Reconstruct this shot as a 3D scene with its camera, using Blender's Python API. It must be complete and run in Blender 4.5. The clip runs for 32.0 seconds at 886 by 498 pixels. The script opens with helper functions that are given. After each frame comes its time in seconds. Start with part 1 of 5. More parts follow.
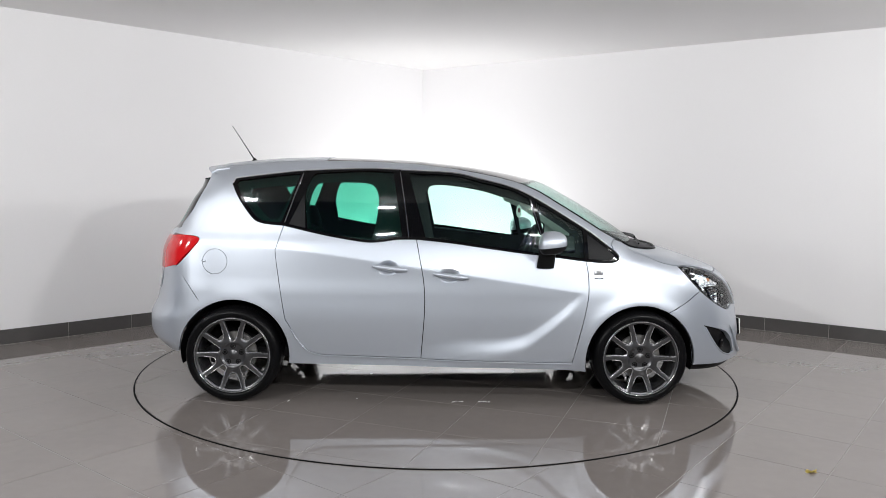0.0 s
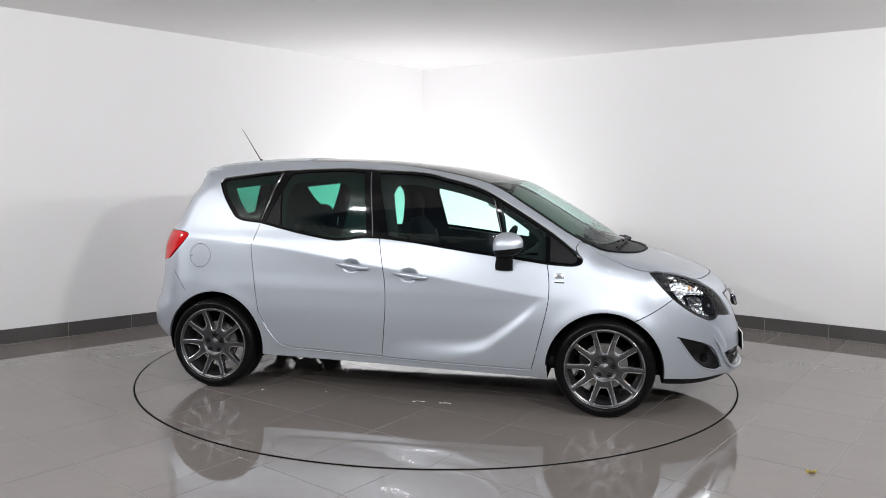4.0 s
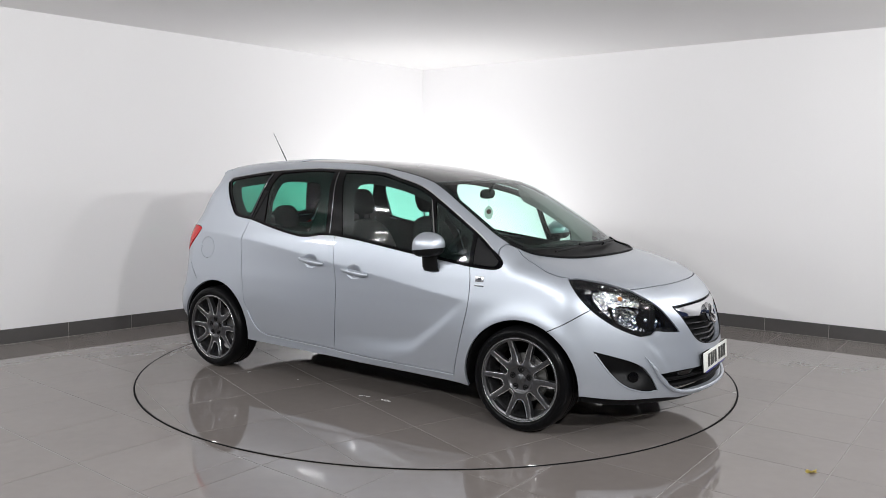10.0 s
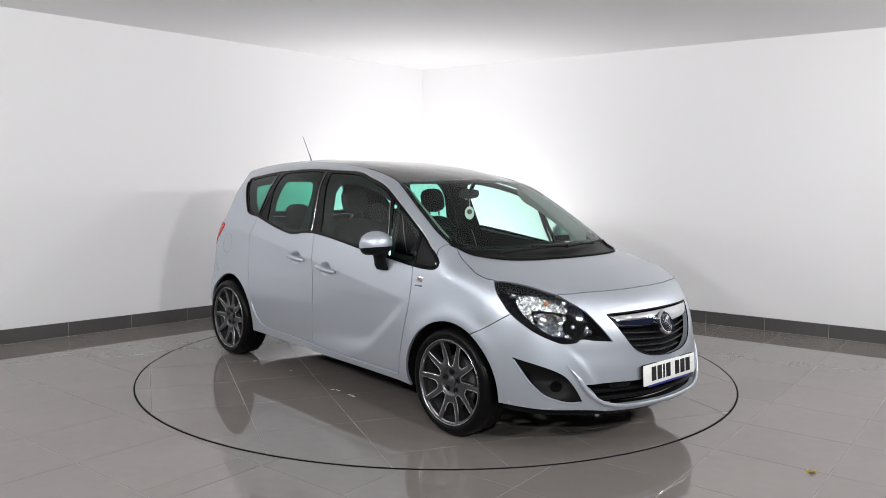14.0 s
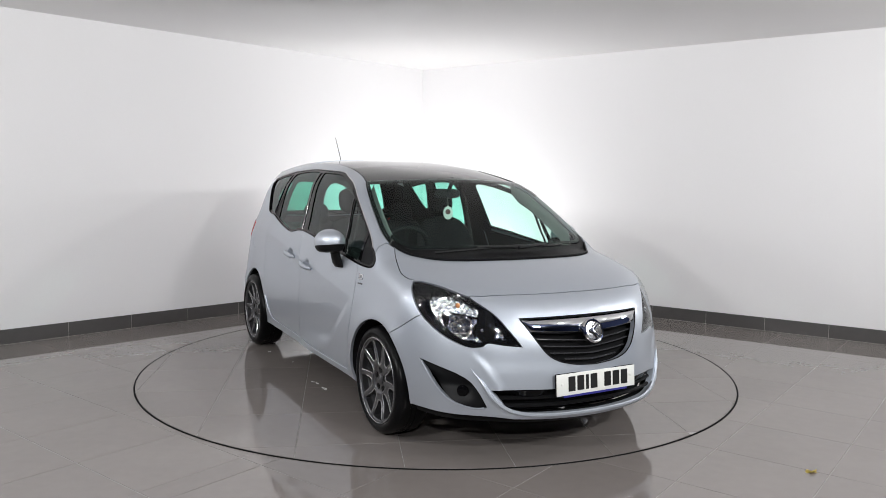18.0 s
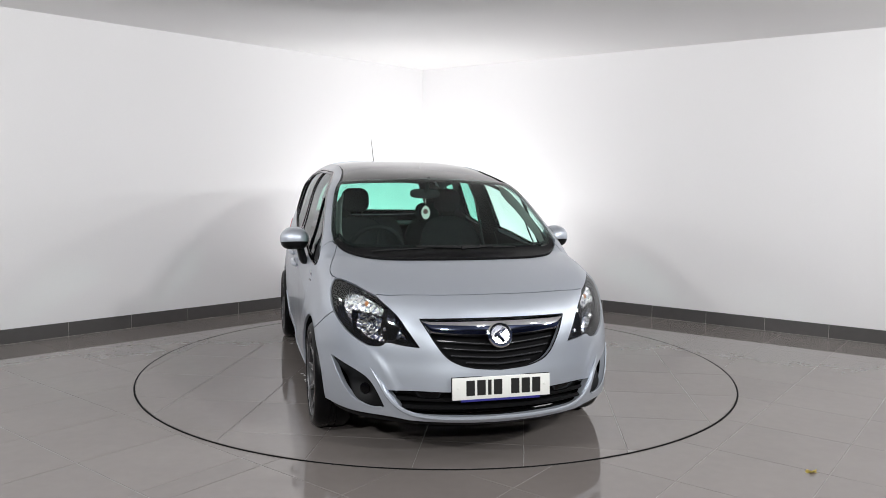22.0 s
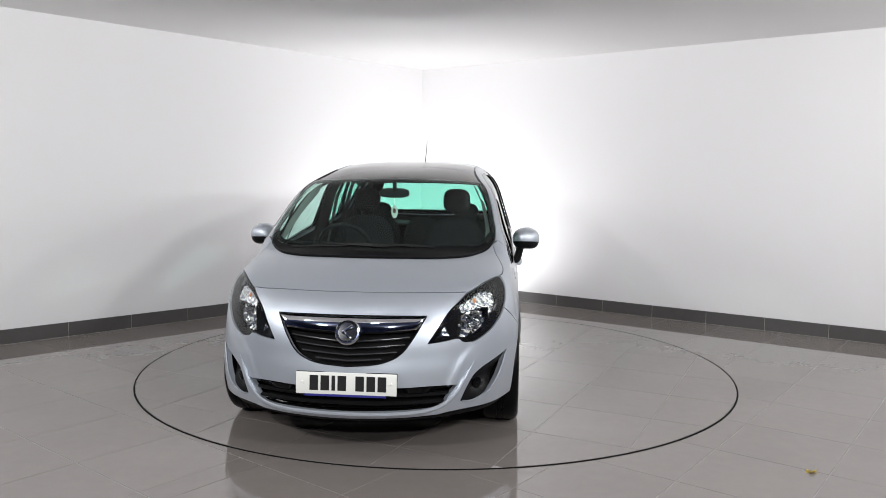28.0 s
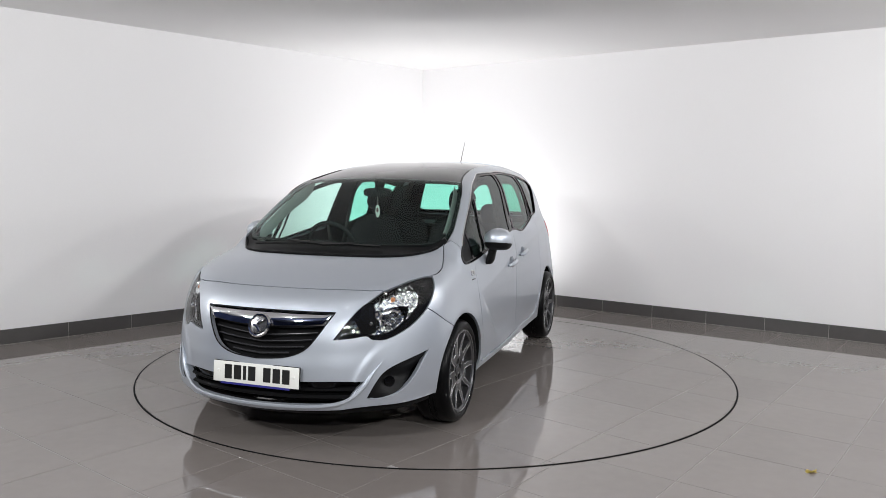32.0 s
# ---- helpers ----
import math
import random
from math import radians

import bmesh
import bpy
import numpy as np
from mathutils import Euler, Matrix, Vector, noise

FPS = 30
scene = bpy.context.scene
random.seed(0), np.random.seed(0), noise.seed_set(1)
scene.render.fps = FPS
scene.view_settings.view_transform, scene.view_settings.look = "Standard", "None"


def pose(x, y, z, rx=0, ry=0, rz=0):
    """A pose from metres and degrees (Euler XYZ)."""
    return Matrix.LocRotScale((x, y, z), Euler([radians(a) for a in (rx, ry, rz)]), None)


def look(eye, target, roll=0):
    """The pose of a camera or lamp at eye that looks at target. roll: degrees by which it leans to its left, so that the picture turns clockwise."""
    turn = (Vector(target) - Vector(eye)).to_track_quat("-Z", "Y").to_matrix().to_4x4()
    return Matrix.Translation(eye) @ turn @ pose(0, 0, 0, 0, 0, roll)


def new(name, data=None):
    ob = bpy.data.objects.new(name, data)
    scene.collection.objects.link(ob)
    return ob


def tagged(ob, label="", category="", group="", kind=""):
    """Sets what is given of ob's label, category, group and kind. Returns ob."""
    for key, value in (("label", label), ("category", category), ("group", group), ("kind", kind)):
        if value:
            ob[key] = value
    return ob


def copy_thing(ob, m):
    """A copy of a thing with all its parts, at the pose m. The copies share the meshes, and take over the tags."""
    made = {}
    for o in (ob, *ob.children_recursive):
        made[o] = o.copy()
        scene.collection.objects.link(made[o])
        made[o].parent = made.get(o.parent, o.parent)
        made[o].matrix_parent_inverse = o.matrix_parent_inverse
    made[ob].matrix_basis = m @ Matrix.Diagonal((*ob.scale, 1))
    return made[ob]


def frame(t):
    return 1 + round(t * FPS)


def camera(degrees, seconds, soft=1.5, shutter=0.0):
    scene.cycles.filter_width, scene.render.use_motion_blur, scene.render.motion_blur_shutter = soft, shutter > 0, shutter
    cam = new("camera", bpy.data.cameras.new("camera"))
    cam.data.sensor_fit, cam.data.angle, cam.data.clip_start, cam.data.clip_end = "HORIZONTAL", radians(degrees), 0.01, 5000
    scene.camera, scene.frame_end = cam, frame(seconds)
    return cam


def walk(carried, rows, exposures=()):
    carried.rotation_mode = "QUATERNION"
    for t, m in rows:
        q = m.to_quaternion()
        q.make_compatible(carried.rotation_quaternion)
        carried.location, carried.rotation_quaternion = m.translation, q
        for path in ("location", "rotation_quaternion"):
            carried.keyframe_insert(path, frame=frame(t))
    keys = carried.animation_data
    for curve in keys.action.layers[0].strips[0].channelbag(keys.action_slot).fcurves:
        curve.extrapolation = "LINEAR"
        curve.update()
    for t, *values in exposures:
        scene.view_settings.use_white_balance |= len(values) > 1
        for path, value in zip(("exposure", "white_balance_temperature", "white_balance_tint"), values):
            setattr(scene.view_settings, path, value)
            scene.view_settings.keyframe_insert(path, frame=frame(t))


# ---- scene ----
from mathutils.geometry import delaunay_2d_cdt
# ---- camera: it stands still on its tripod ----
cam = camera(60.32, 32.0, soft=0.75)
EYE = (0.0, -5.960, 1.455)
VIEW = look(EYE, (0.0381, 0.0145, 0.9086), 0.644)
walk(cam, [(0.0, VIEW), (32.0, VIEW)], [(0.0, 0.0), (32.0, 0.0)])

# ---- world and lights ----
world = bpy.data.worlds.new("studio_dark")
scene.world = world
world.use_nodes = True
world.node_tree.nodes["Background"].inputs[0].default_value = (0.8, 0.85, 1.0, 1)
world.node_tree.nodes["Background"].inputs[1].default_value = 0.02


def area(name, eye, target, wide, high, watts, colour=(1.0, 0.98, 0.96), spread=180):
    data = bpy.data.lights.new(name, "AREA")
    data.shape, data.size, data.size_y, data.energy, data.color, data.spread = "RECTANGLE", wide, high, watts, colour, radians(spread)
    ob = new(name, data)
    ob.matrix_world = look(eye, target)
    return ob


CEIL = 2.85
COOL = (0.985, 0.995, 0.99)
# small downlights in the ceiling, in front of the turntable
AIM = (0.1, 2.6, 1.2)
for x, y, z, watts in ((-0.52, -3.35, 2.80, 3), (1.1, -3.35, 2.80, 3), (-2.05, -2.95, 2.74, 2.5), (2.4, -2.75, 2.74, 3), (-3.45, -1.68, 2.68, 1.5), (3.45, -1.68, 2.68, 2.5)):
    area("downlight", (x, y, z), AIM, 0.17, 0.05, watts, COOL, 150)
# a half ring of flood panels on stands round the turntable, three to a side, with the camera between them
# the seventh is an added unseen fill behind the camera, for the car's front
for x, y, z, watts in ((2.6, -5.0, 2.62, 74), (4.3, -3.4, 2.62, 40), (5.1, -1.0, 2.5, 33), (-2.6, -5.0, 2.62, 66), (-4.3, -3.4, 2.62, 31), (-5.0, -1.5, 2.5, 14), (0.3, -7.0, 2.60, 68)):
    area("flood_panel", (x, y, z), (0.0, -0.2, 0.7), 0.36, 0.16, watts, COOL, 170)

# added unseen fills behind the turntable brighten the corner, one upward, one along the floor
area("corner_light", (-0.08, 2.50, 0.20), (-0.06, 3.20, 2.4), 1.5, 0.3, 32, COOL, 172)
area("corner_light", (-0.08, 2.62, 0.22), (-0.07, 3.80, 0.7), 1.2, 0.2, 12, COOL, 175)


# ---- materials ----
def shader(name, colour, rough=0.5, metal=0.0, **more):
    m = bpy.data.materials.new(name)
    m.use_nodes = True
    b = m.node_tree.nodes["Principled BSDF"]
    b.inputs["Base Color"].default_value = (*colour, 1)
    b.inputs["Roughness"].default_value, b.inputs["Metallic"].default_value = rough, metal
    for key, v in more.items():
        b.inputs[key.replace("_", " ")].default_value = v
    return m


def speckle(m, scale, amount, bump=0.0, big=0.0, big_scale=1.5, rough=0.0, per_piece=0.0, space="Object", distance=0.002):
    """Varies a material's colour at two scales, its roughness and its relief."""
    t = m.node_tree
    b = t.nodes["Principled BSDF"]
    base = tuple(b.inputs["Base Color"].default_value)
    co = t.nodes.new("ShaderNodeTexCoord")
    fine, wide = t.nodes.new("ShaderNodeTexNoise"), t.nodes.new("ShaderNodeTexNoise")
    fine.inputs["Scale"].default_value, fine.inputs["Detail"].default_value = scale, 4
    wide.inputs["Scale"].default_value, wide.inputs["Detail"].default_value = big_scale, 5
    for n in (fine, wide):
        t.links.new(co.outputs[space], n.inputs["Vector"])
    a = t.nodes.new("ShaderNodeMath")
    a.operation = "MULTIPLY_ADD"
    t.links.new(fine.outputs["Fac"], a.inputs[0])
    a.inputs[1].default_value, a.inputs[2].default_value = 2 * amount, 1 - amount
    c = t.nodes.new("ShaderNodeMath")
    c.operation = "MULTIPLY_ADD"
    t.links.new(wide.outputs["Fac"], c.inputs[0])
    c.inputs[1].default_value, c.inputs[2].default_value = 2 * big, -big
    s = t.nodes.new("ShaderNodeMath")
    t.links.new(a.outputs[0], s.inputs[0])
    t.links.new(c.outputs[0], s.inputs[1])
    last = s
    if per_piece:
        info = t.nodes.new("ShaderNodeObjectInfo")
        d = t.nodes.new("ShaderNodeMath")
        d.operation = "MULTIPLY_ADD"
        t.links.new(info.outputs["Random"], d.inputs[0])
        d.inputs[1].default_value, d.inputs[2].default_value = 2 * per_piece, -per_piece
        last = t.nodes.new("ShaderNodeMath")
        t.links.new(s.outputs[0], last.inputs[0])
        t.links.new(d.outputs[0], last.inputs[1])
    mix = t.nodes.new("ShaderNodeVectorMath")
    mix.operation = "SCALE"
    mix.inputs[0].default_value = base[:3]
    t.links.new(last.outputs[0], mix.inputs["Scale"])
    t.links.new(mix.outputs[0], b.inputs["Base Color"])
    if rough:
        r = t.nodes.new("ShaderNodeMath")
        r.operation = "MULTIPLY_ADD"
        t.links.new(wide.outputs["Fac"], r.inputs[0])
        r.inputs[1].default_value, r.inputs[2].default_value = rough, b.inputs["Roughness"].default_value - rough * 0.5
        t.links.new(r.outputs[0], b.inputs["Roughness"])
    if bump:
        n = t.nodes.new("ShaderNodeBump")
        n.inputs["Strength"].default_value, n.inputs["Distance"].default_value = bump, distance
        t.links.new(fine.outputs["Fac"], n.inputs["Height"])
        t.links.new(n.outputs[0], b.inputs["Normal"])
    return m


def pane(name, tint, gloss=1.0):
    """Clear sheet glass: tinted straight through, mirror by Fresnel."""
    m = bpy.data.materials.new(name)
    m.use_nodes = True
    t = m.node_tree
    t.nodes.remove(t.nodes["Principled BSDF"])
    see, shine, mix, lw = (t.nodes.new("ShaderNode" + k) for k in ("BsdfTransparent", "BsdfGlossy", "MixShader", "LayerWeight"))
    see.inputs[0].default_value = (*tint, 1)
    shine.inputs["Roughness"].default_value = 0.05
    lw.inputs["Blend"].default_value = 0.5
    p5, fr = t.nodes.new("ShaderNodeMath"), t.nodes.new("ShaderNodeMath")
    p5.operation, fr.operation = "POWER", "MULTIPLY_ADD"
    p5.inputs[1].default_value = 5.0
    fr.inputs[1].default_value, fr.inputs[2].default_value = 0.85 * gloss, 0.05 * gloss
    t.links.new(lw.outputs["Facing"], p5.inputs[0])
    t.links.new(p5.outputs[0], fr.inputs[0])
    t.links.new(fr.outputs[0], mix.inputs[0])
    t.links.new(see.outputs[0], mix.inputs[1])
    t.links.new(shine.outputs[0], mix.inputs[2])
    t.links.new(mix.outputs[0], t.nodes["Material Output"].inputs[0])
    return m


WALL = speckle(shader("white_wall_paint", (0.80, 0.79, 0.80), 0.75), 90, 0.015, 0.06, 0.02, 0.7)
DARK_WALL = speckle(shader("dark_navy_wall", (0.028, 0.043, 0.115), 0.9), 30, 0.1)
CEILING = speckle(shader("ceiling_paint", (0.82, 0.81, 0.81), 0.85), 60, 0.015, 0.05, 0.02, 0.8)
TILE = speckle(shader("grey_porcelain_tile", (0.198, 0.176, 0.165), 0.045, Specular_IOR_Level=0.85), 14, 0.06, 0.0, 0.10, 1.6, 0.03, 0.035)
GROUT = speckle(shader("grey_grout", (0.30, 0.285, 0.275), 0.85), 80, 0.1)
PALE_GROUT = speckle(shader("pale_grout", (0.42, 0.40, 0.38), 0.85), 80, 0.15)
SKIRT = speckle(shader("dark_grey_skirting_tile", (0.085, 0.080, 0.078), 0.35), 20, 0.08, 0.03, 0.08, 2.0, 0.1, 0.04)
PAINT = speckle(shader("silver_metallic_paint", (0.492, 0.526, 0.584), 0.41, 0.69, Coat_Weight=0.6, Coat_Roughness=0.02), 900, 0.05, 0.0, 0.01, 1.0)
BLACK = speckle(shader("black_plastic", (0.006, 0.006, 0.0065), 0.42, Specular_IOR_Level=0.12), 300, 0.1, 0.1)
GLOSS = shader("gloss_black_trim", (0.003, 0.003, 0.0035), 0.06, 0.0, Specular_IOR_Level=0.18)
ROOF_GLASS = shader("black_roof_glass", (0.005, 0.005, 0.006), 0.06, 0.0)
SHUT = shader("dark_seam", (0.005, 0.005, 0.0055), 0.8, 0.0, Specular_IOR_Level=0.1)
RUBBER = speckle(shader("black_tyre_rubber", (0.004, 0.004, 0.0045), 0.30, Specular_IOR_Level=0.10), 120, 0.15, 0.2, 0.1, 8.0, 0.15)
ALLOY = speckle(shader("gunmetal_alloy", (0.115, 0.115, 0.12), 0.32, 0.85), 60, 0.06, 0.0, 0.05, 6.0)
# barrel behind the spokes, darker than the alloy face
BARREL = speckle(shader("darker_barrel_alloy", (0.055, 0.055, 0.058), 0.5, 0.6), 40, 0.2)
RIM_EDGE = shader("polished_alloy_edge", (0.72, 0.72, 0.73), 0.25, 0.85)
STRIP = shader("dark_chrome_strip", (0.25, 0.25, 0.26), 0.15, 1.0)
CHROME = shader("chrome", (0.78, 0.79, 0.81), 0.05, 1.0)
GLASS_CLEAR = pane("windscreen_glass", (0.75, 0.94, 0.88))
GLASS_DARK = pane("privacy_glass", (0.28, 0.68, 0.56))
GLASS_LAMP = pane("lamp_cover_glass", (0.93, 0.95, 0.96))
RED_LAMP = shader("red_lamp_plastic", (0.55, 0.010, 0.012), 0.10, 0.0, Coat_Weight=0.2)
CLOTH = speckle(shader("charcoal_seat_cloth", (0.013, 0.013, 0.014), 0.95, Specular_IOR_Level=0.1), 40, 0.15)
TRIM = speckle(shader("dark_cabin_plastic", (0.012, 0.012, 0.013), 0.6, Specular_IOR_Level=0.15), 40, 0.1)
# the dim cabin's shade is put into this colour: near black, not light grey
HEADLINER = speckle(shader("shade_toned_headliner", (0.04, 0.04, 0.04), 0.9), 200, 0.05, 0.1)
PILLAR_TRIM = speckle(shader("light_grey_pillar_trim", (0.42, 0.42, 0.40), 0.8), 200, 0.05)


# ---- small mesh helpers ----
def part(name, bm, material, parent=None, label="", smooth=True):
    me = bpy.data.meshes.new(name)
    bm.to_mesh(me)
    bm.free()
    me.materials.append(material)
    if smooth:
        me.polygons.foreach_set("use_smooth", [True] * len(me.polygons))
        me.set_sharp_from_angle(angle=radians(40))
    ob = new(name, me)
    ob.parent = parent
    if label:
        tagged(ob, label)
    return ob


def box(bm, x0, x1, y0, y1, z0, z1, bevel=0.0, m=None, segments=2):
    r = bmesh.ops.create_cube(bm, size=1.0)
    bmesh.ops.scale(bm, vec=(x1 - x0, y1 - y0, z1 - z0), verts=r["verts"])
    bmesh.ops.translate(bm, vec=((x0 + x1) / 2, (y0 + y1) / 2, (z0 + z1) / 2), verts=r["verts"])
    vs = r["verts"]
    if bevel:
        es = list({e for v in vs for e in v.link_edges})
        vs = [v for v in bmesh.ops.bevel(bm, geom=es, offset=bevel, segments=segments, affect="EDGES", profile=0.5)["verts"]]
    if m is not None:
        bmesh.ops.transform(bm, matrix=m, verts=vs)
    return vs


def lathe(bm, profile, n=64, axis="Y"):
    """Turns (radius, along) rings about an axis."""
    rings = []
    for r, a in profile:
        ring = []
        for i in range(n):
            c, s = math.cos(2 * math.pi * i / n) * r, math.sin(2 * math.pi * i / n) * r
            ring.append(bm.verts.new((c, a, s) if axis == "Y" else (c, s, a) if axis == "Z" else (a, c, s)))
        rings.append(ring)
    for p, q in zip(rings, rings[1:]):
        for i in range(n):
            f = (p[i], p[(i + 1) % n], q[(i + 1) % n], q[i])
            bm.faces.new(f)
    bmesh.ops.recalc_face_normals(bm, faces=bm.faces)
    return rings


def prism(bm, poly, z0, z1, bevel=0.0):
    """A flat-topped piece over a polygon, counter-clockwise."""
    lo = [bm.verts.new((x, y, z0)) for x, y in poly]
    if bevel:
        c = np.mean(poly, 0)
        hi0 = [bm.verts.new((x, y, z1 - bevel)) for x, y in poly]
        hi = []
        for x, y in poly:
            d = np.array((c[0] - x, c[1] - y))
            d = d / max(np.linalg.norm(d), 1e-6) * bevel * 1.3
            hi.append(bm.verts.new((x + d[0], y + d[1], z1)))
        rings = (lo, hi0, hi)
    else:
        hi = [bm.verts.new((x, y, z1)) for x, y in poly]
        rings = (lo, hi)
    n = len(poly)
    for a, b in zip(rings, rings[1:]):
        for i in range(n):
            bm.faces.new((a[i], a[(i + 1) % n], b[(i + 1) % n], b[i]))
    bm.faces.new(rings[-1])
    return bm


def clip(poly, n, d):
    """The part of a convex polygon where n . p <= d."""
    out = []
    for i, a in enumerate(poly):
        b = poly[(i + 1) % len(poly)]
        fa, fb = n[0] * a[0] + n[1] * a[1] - d, n[0] * b[0] + n[1] * b[1] - d
        if fa <= 0:
            out.append(a)
        if (fa < 0) != (fb < 0) and fa != fb:
            u = fa / (fa - fb)
            out.append((a[0] + u * (b[0] - a[0]), a[1] + u * (b[1] - a[1])))
    return out


# ---- the room: two white walls that meet behind the turntable ----
ND, DL = np.array((-0.7060, 0.7082)), 3.003
NR, DR = np.array((0.5884, 0.8086)), 3.119
CORNER = np.linalg.solve(np.array([ND, NR]), np.array([DL, DR]))
FAR_L = CORNER - 8.0 * np.array((0.7082, 0.7060))
FAR_R = CORNER + 8.0 * np.array((0.8086, -0.5884))
BACK = -9.5


def wall(name, a, b, z0, z1, thick, label, material=WALL):
    a, b = np.array(a), np.array(b)
    d = (b - a) / np.linalg.norm(b - a)
    n = np.array((-d[1], d[0])) * thick
    bm = bmesh.new()
    prism(bm, [tuple(a), tuple(b), tuple(b + n), tuple(a + n)], z0, z1)
    bmesh.ops.recalc_face_normals(bm, faces=bm.faces)
    return tagged(part(name, bm, material, None, label, False), kind="structure", category="wall")


LAB = "plain white painted studio wall"
wall("wall_left", FAR_L, CORNER, -0.05, CEIL, 0.2, LAB)
wall("wall_right", CORNER, FAR_R, -0.05, CEIL, 0.2, LAB)
LAB2 = "plain dark wall behind the camera"
wall("wall_side", (FAR_L[0], BACK), FAR_L, -0.05, CEIL, 0.2, LAB2, DARK_WALL)
wall("wall_far_side", FAR_R, (FAR_R[0], BACK), -0.05, CEIL, 0.2, LAB2, DARK_WALL)
wall("wall_back", (FAR_R[0], BACK), (FAR_L[0], BACK), -0.05, CEIL, 0.2, LAB2, DARK_WALL)
bm = bmesh.new()
box(bm, FAR_L[0] - 0.2, FAR_R[0] + 0.2, -3.2, CORNER[1] + 0.4, CEIL, CEIL + 0.15)
tagged(part("ceiling", bm, CEILING, None, "plain white painted studio ceiling", False), kind="structure", category="ceiling")

bm = bmesh.new()
box(bm, FAR_L[0] - 0.2, FAR_R[0] + 0.2, BACK - 0.2, -3.202, CEIL, CEIL + 0.15)
tagged(part("ceiling_dark", bm, DARK_WALL, None, "plain dark ceiling before the studio corner", False), kind="structure", category="ceiling")

R_TABLE = 2.235
bm = bmesh.new()
prism(bm, [(FAR_L[0], BACK), (FAR_R[0], BACK), tuple(FAR_R), tuple(CORNER), tuple(FAR_L)], -0.12, -0.0058)
FLOOR = tagged(part("floor", bm, GROUT, None, "polished grey porcelain tile floor with fine grout lines", False), kind="structure", category="floor")
# ---- the car's outer form: one function, negative inside ----
def spline(x, xs, ys):
    """Smooth curve through (xs, ys): monotone cubic."""
    xs, ys = np.array(xs, float), np.array(ys, float)
    h = np.diff(xs)
    d = np.diff(ys) / h
    m = np.empty(len(xs))
    m[0], m[-1] = d[0], d[-1]
    w1, w2 = 2 * h[1:] + h[:-1], h[1:] + 2 * h[:-1]
    prod = d[1:] * d[:-1]
    with np.errstate(divide="ignore", invalid="ignore"):
        m[1:-1] = np.where(prod > 0, (w1 + w2) / (w1 / d[:-1] + w2 / d[1:]), 0.0)
    x = np.clip(np.asarray(x, float), xs[0], xs[-1])
    i = np.clip(np.searchsorted(xs, x) - 1, 0, len(h) - 1)
    u = (x - xs[i]) / h[i]
    return ((1 + 2 * u) * (1 - u) ** 2 * ys[i] + u * (1 - u) ** 2 * h[i] * m[i]
            + u * u * (3 - 2 * u) * ys[i + 1] + u * u * (u - 1) * h[i] * m[i + 1])


def step(u):
    u = np.clip(u, 0, 1)
    return u * u * (3 - 2 * u)


def smax(a, b, k):
    h = np.maximum(k - np.abs(a - b), 0) / k
    return np.maximum(a, b) + h * h * k * 0.25


AXLE_F, AXLE_R, HUB = 1.322, -1.322, 0.3085


def flank(x, z):
    """Half-width of the body at a place in side view."""
    plan = spline(x, [-2.2, -1.8, -1.4, -0.8, 0, 0.7, 1.2, 1.6, 1.9, 2.3],
                  [0.78, 0.835, 0.868, 0.89, 0.892, 0.888, 0.872, 0.855, 0.815, 0.70])
    fall = spline(z, [0.15, 0.25, 0.38, 0.55, 0.70, 0.82, 0.93, 1.03, 1.10, 1.30, 1.50, 1.62],
                  [0.06, 0.028, 0.008, 0.0, 0.01, 0.030, 0.052, 0.078, 0.105, 0.168, 0.238, 0.295])
    w = plan - fall
    # pressed door panels: a crease that falls to the front, hollow below it
    upper = spline(x, [-1.62, -1.4, -1.0, -0.14, 0.5, 0.95], [1.045, 1.032, 1.000, 0.885, 0.795, 0.728])
    lower = spline(x, [-1.4, -0.9, -0.25, 0.15, 0.35, 0.55, 0.7, 0.82, 0.95], [0.22, 0.20, 0.22, 0.32, 0.352, 0.40, 0.50, 0.60, 0.728])
    span = np.maximum(upper - lower, 0.05)
    u = np.clip((0.5 * (upper - z + np.sqrt((upper - z) ** 2 + 0.007 ** 2)) - 0.0018) / np.minimum(span, 0.42), 0, 1)
    back = step((z - lower) / spline(x, [-1.2, 0.0, 0.45, 0.8], [0.26, 0.24, 0.14, 0.09]) + 0.45)
    w = w - 0.033 * (1 - (1 - u) ** 2.6) * back * (0.70 + 0.30 * step((x + 1.35) / 0.8)) * step((x + 1.72) / 0.25) * step((0.99 - x) / 0.10) * np.clip(span / 0.50, 0, 1)
    for ax, s in ((AXLE_F, 0.012), (AXLE_R, 0.004)):
        r = np.hypot(x - ax, z - HUB)
        w = w + s * np.exp(-(((r - 0.355) / 0.06) ** 2)) * step((z - 0.2) / 0.1)
    return w


def crest(x):
    """Height of the centre line: nose, bonnet, windscreen, roof."""
    return spline(x, [-2.1, -1.74, -1.60, -1.35, -1.0, -0.7, -0.3, 0.1, 0.4, 0.60, 0.74, 0.9, 1.1, 1.3, 1.41, 1.5, 1.75, 1.95, 2.05, 2.12, 2.2, 2.3],
                  [1.44, 1.512, 1.536, 1.571, 1.598, 1.606, 1.598, 1.566, 1.526, 1.485, 1.444, 1.364, 1.251, 1.124, 1.047, 1.017, 0.945, 0.875, 0.828, 0.775, 0.66, 0.4])


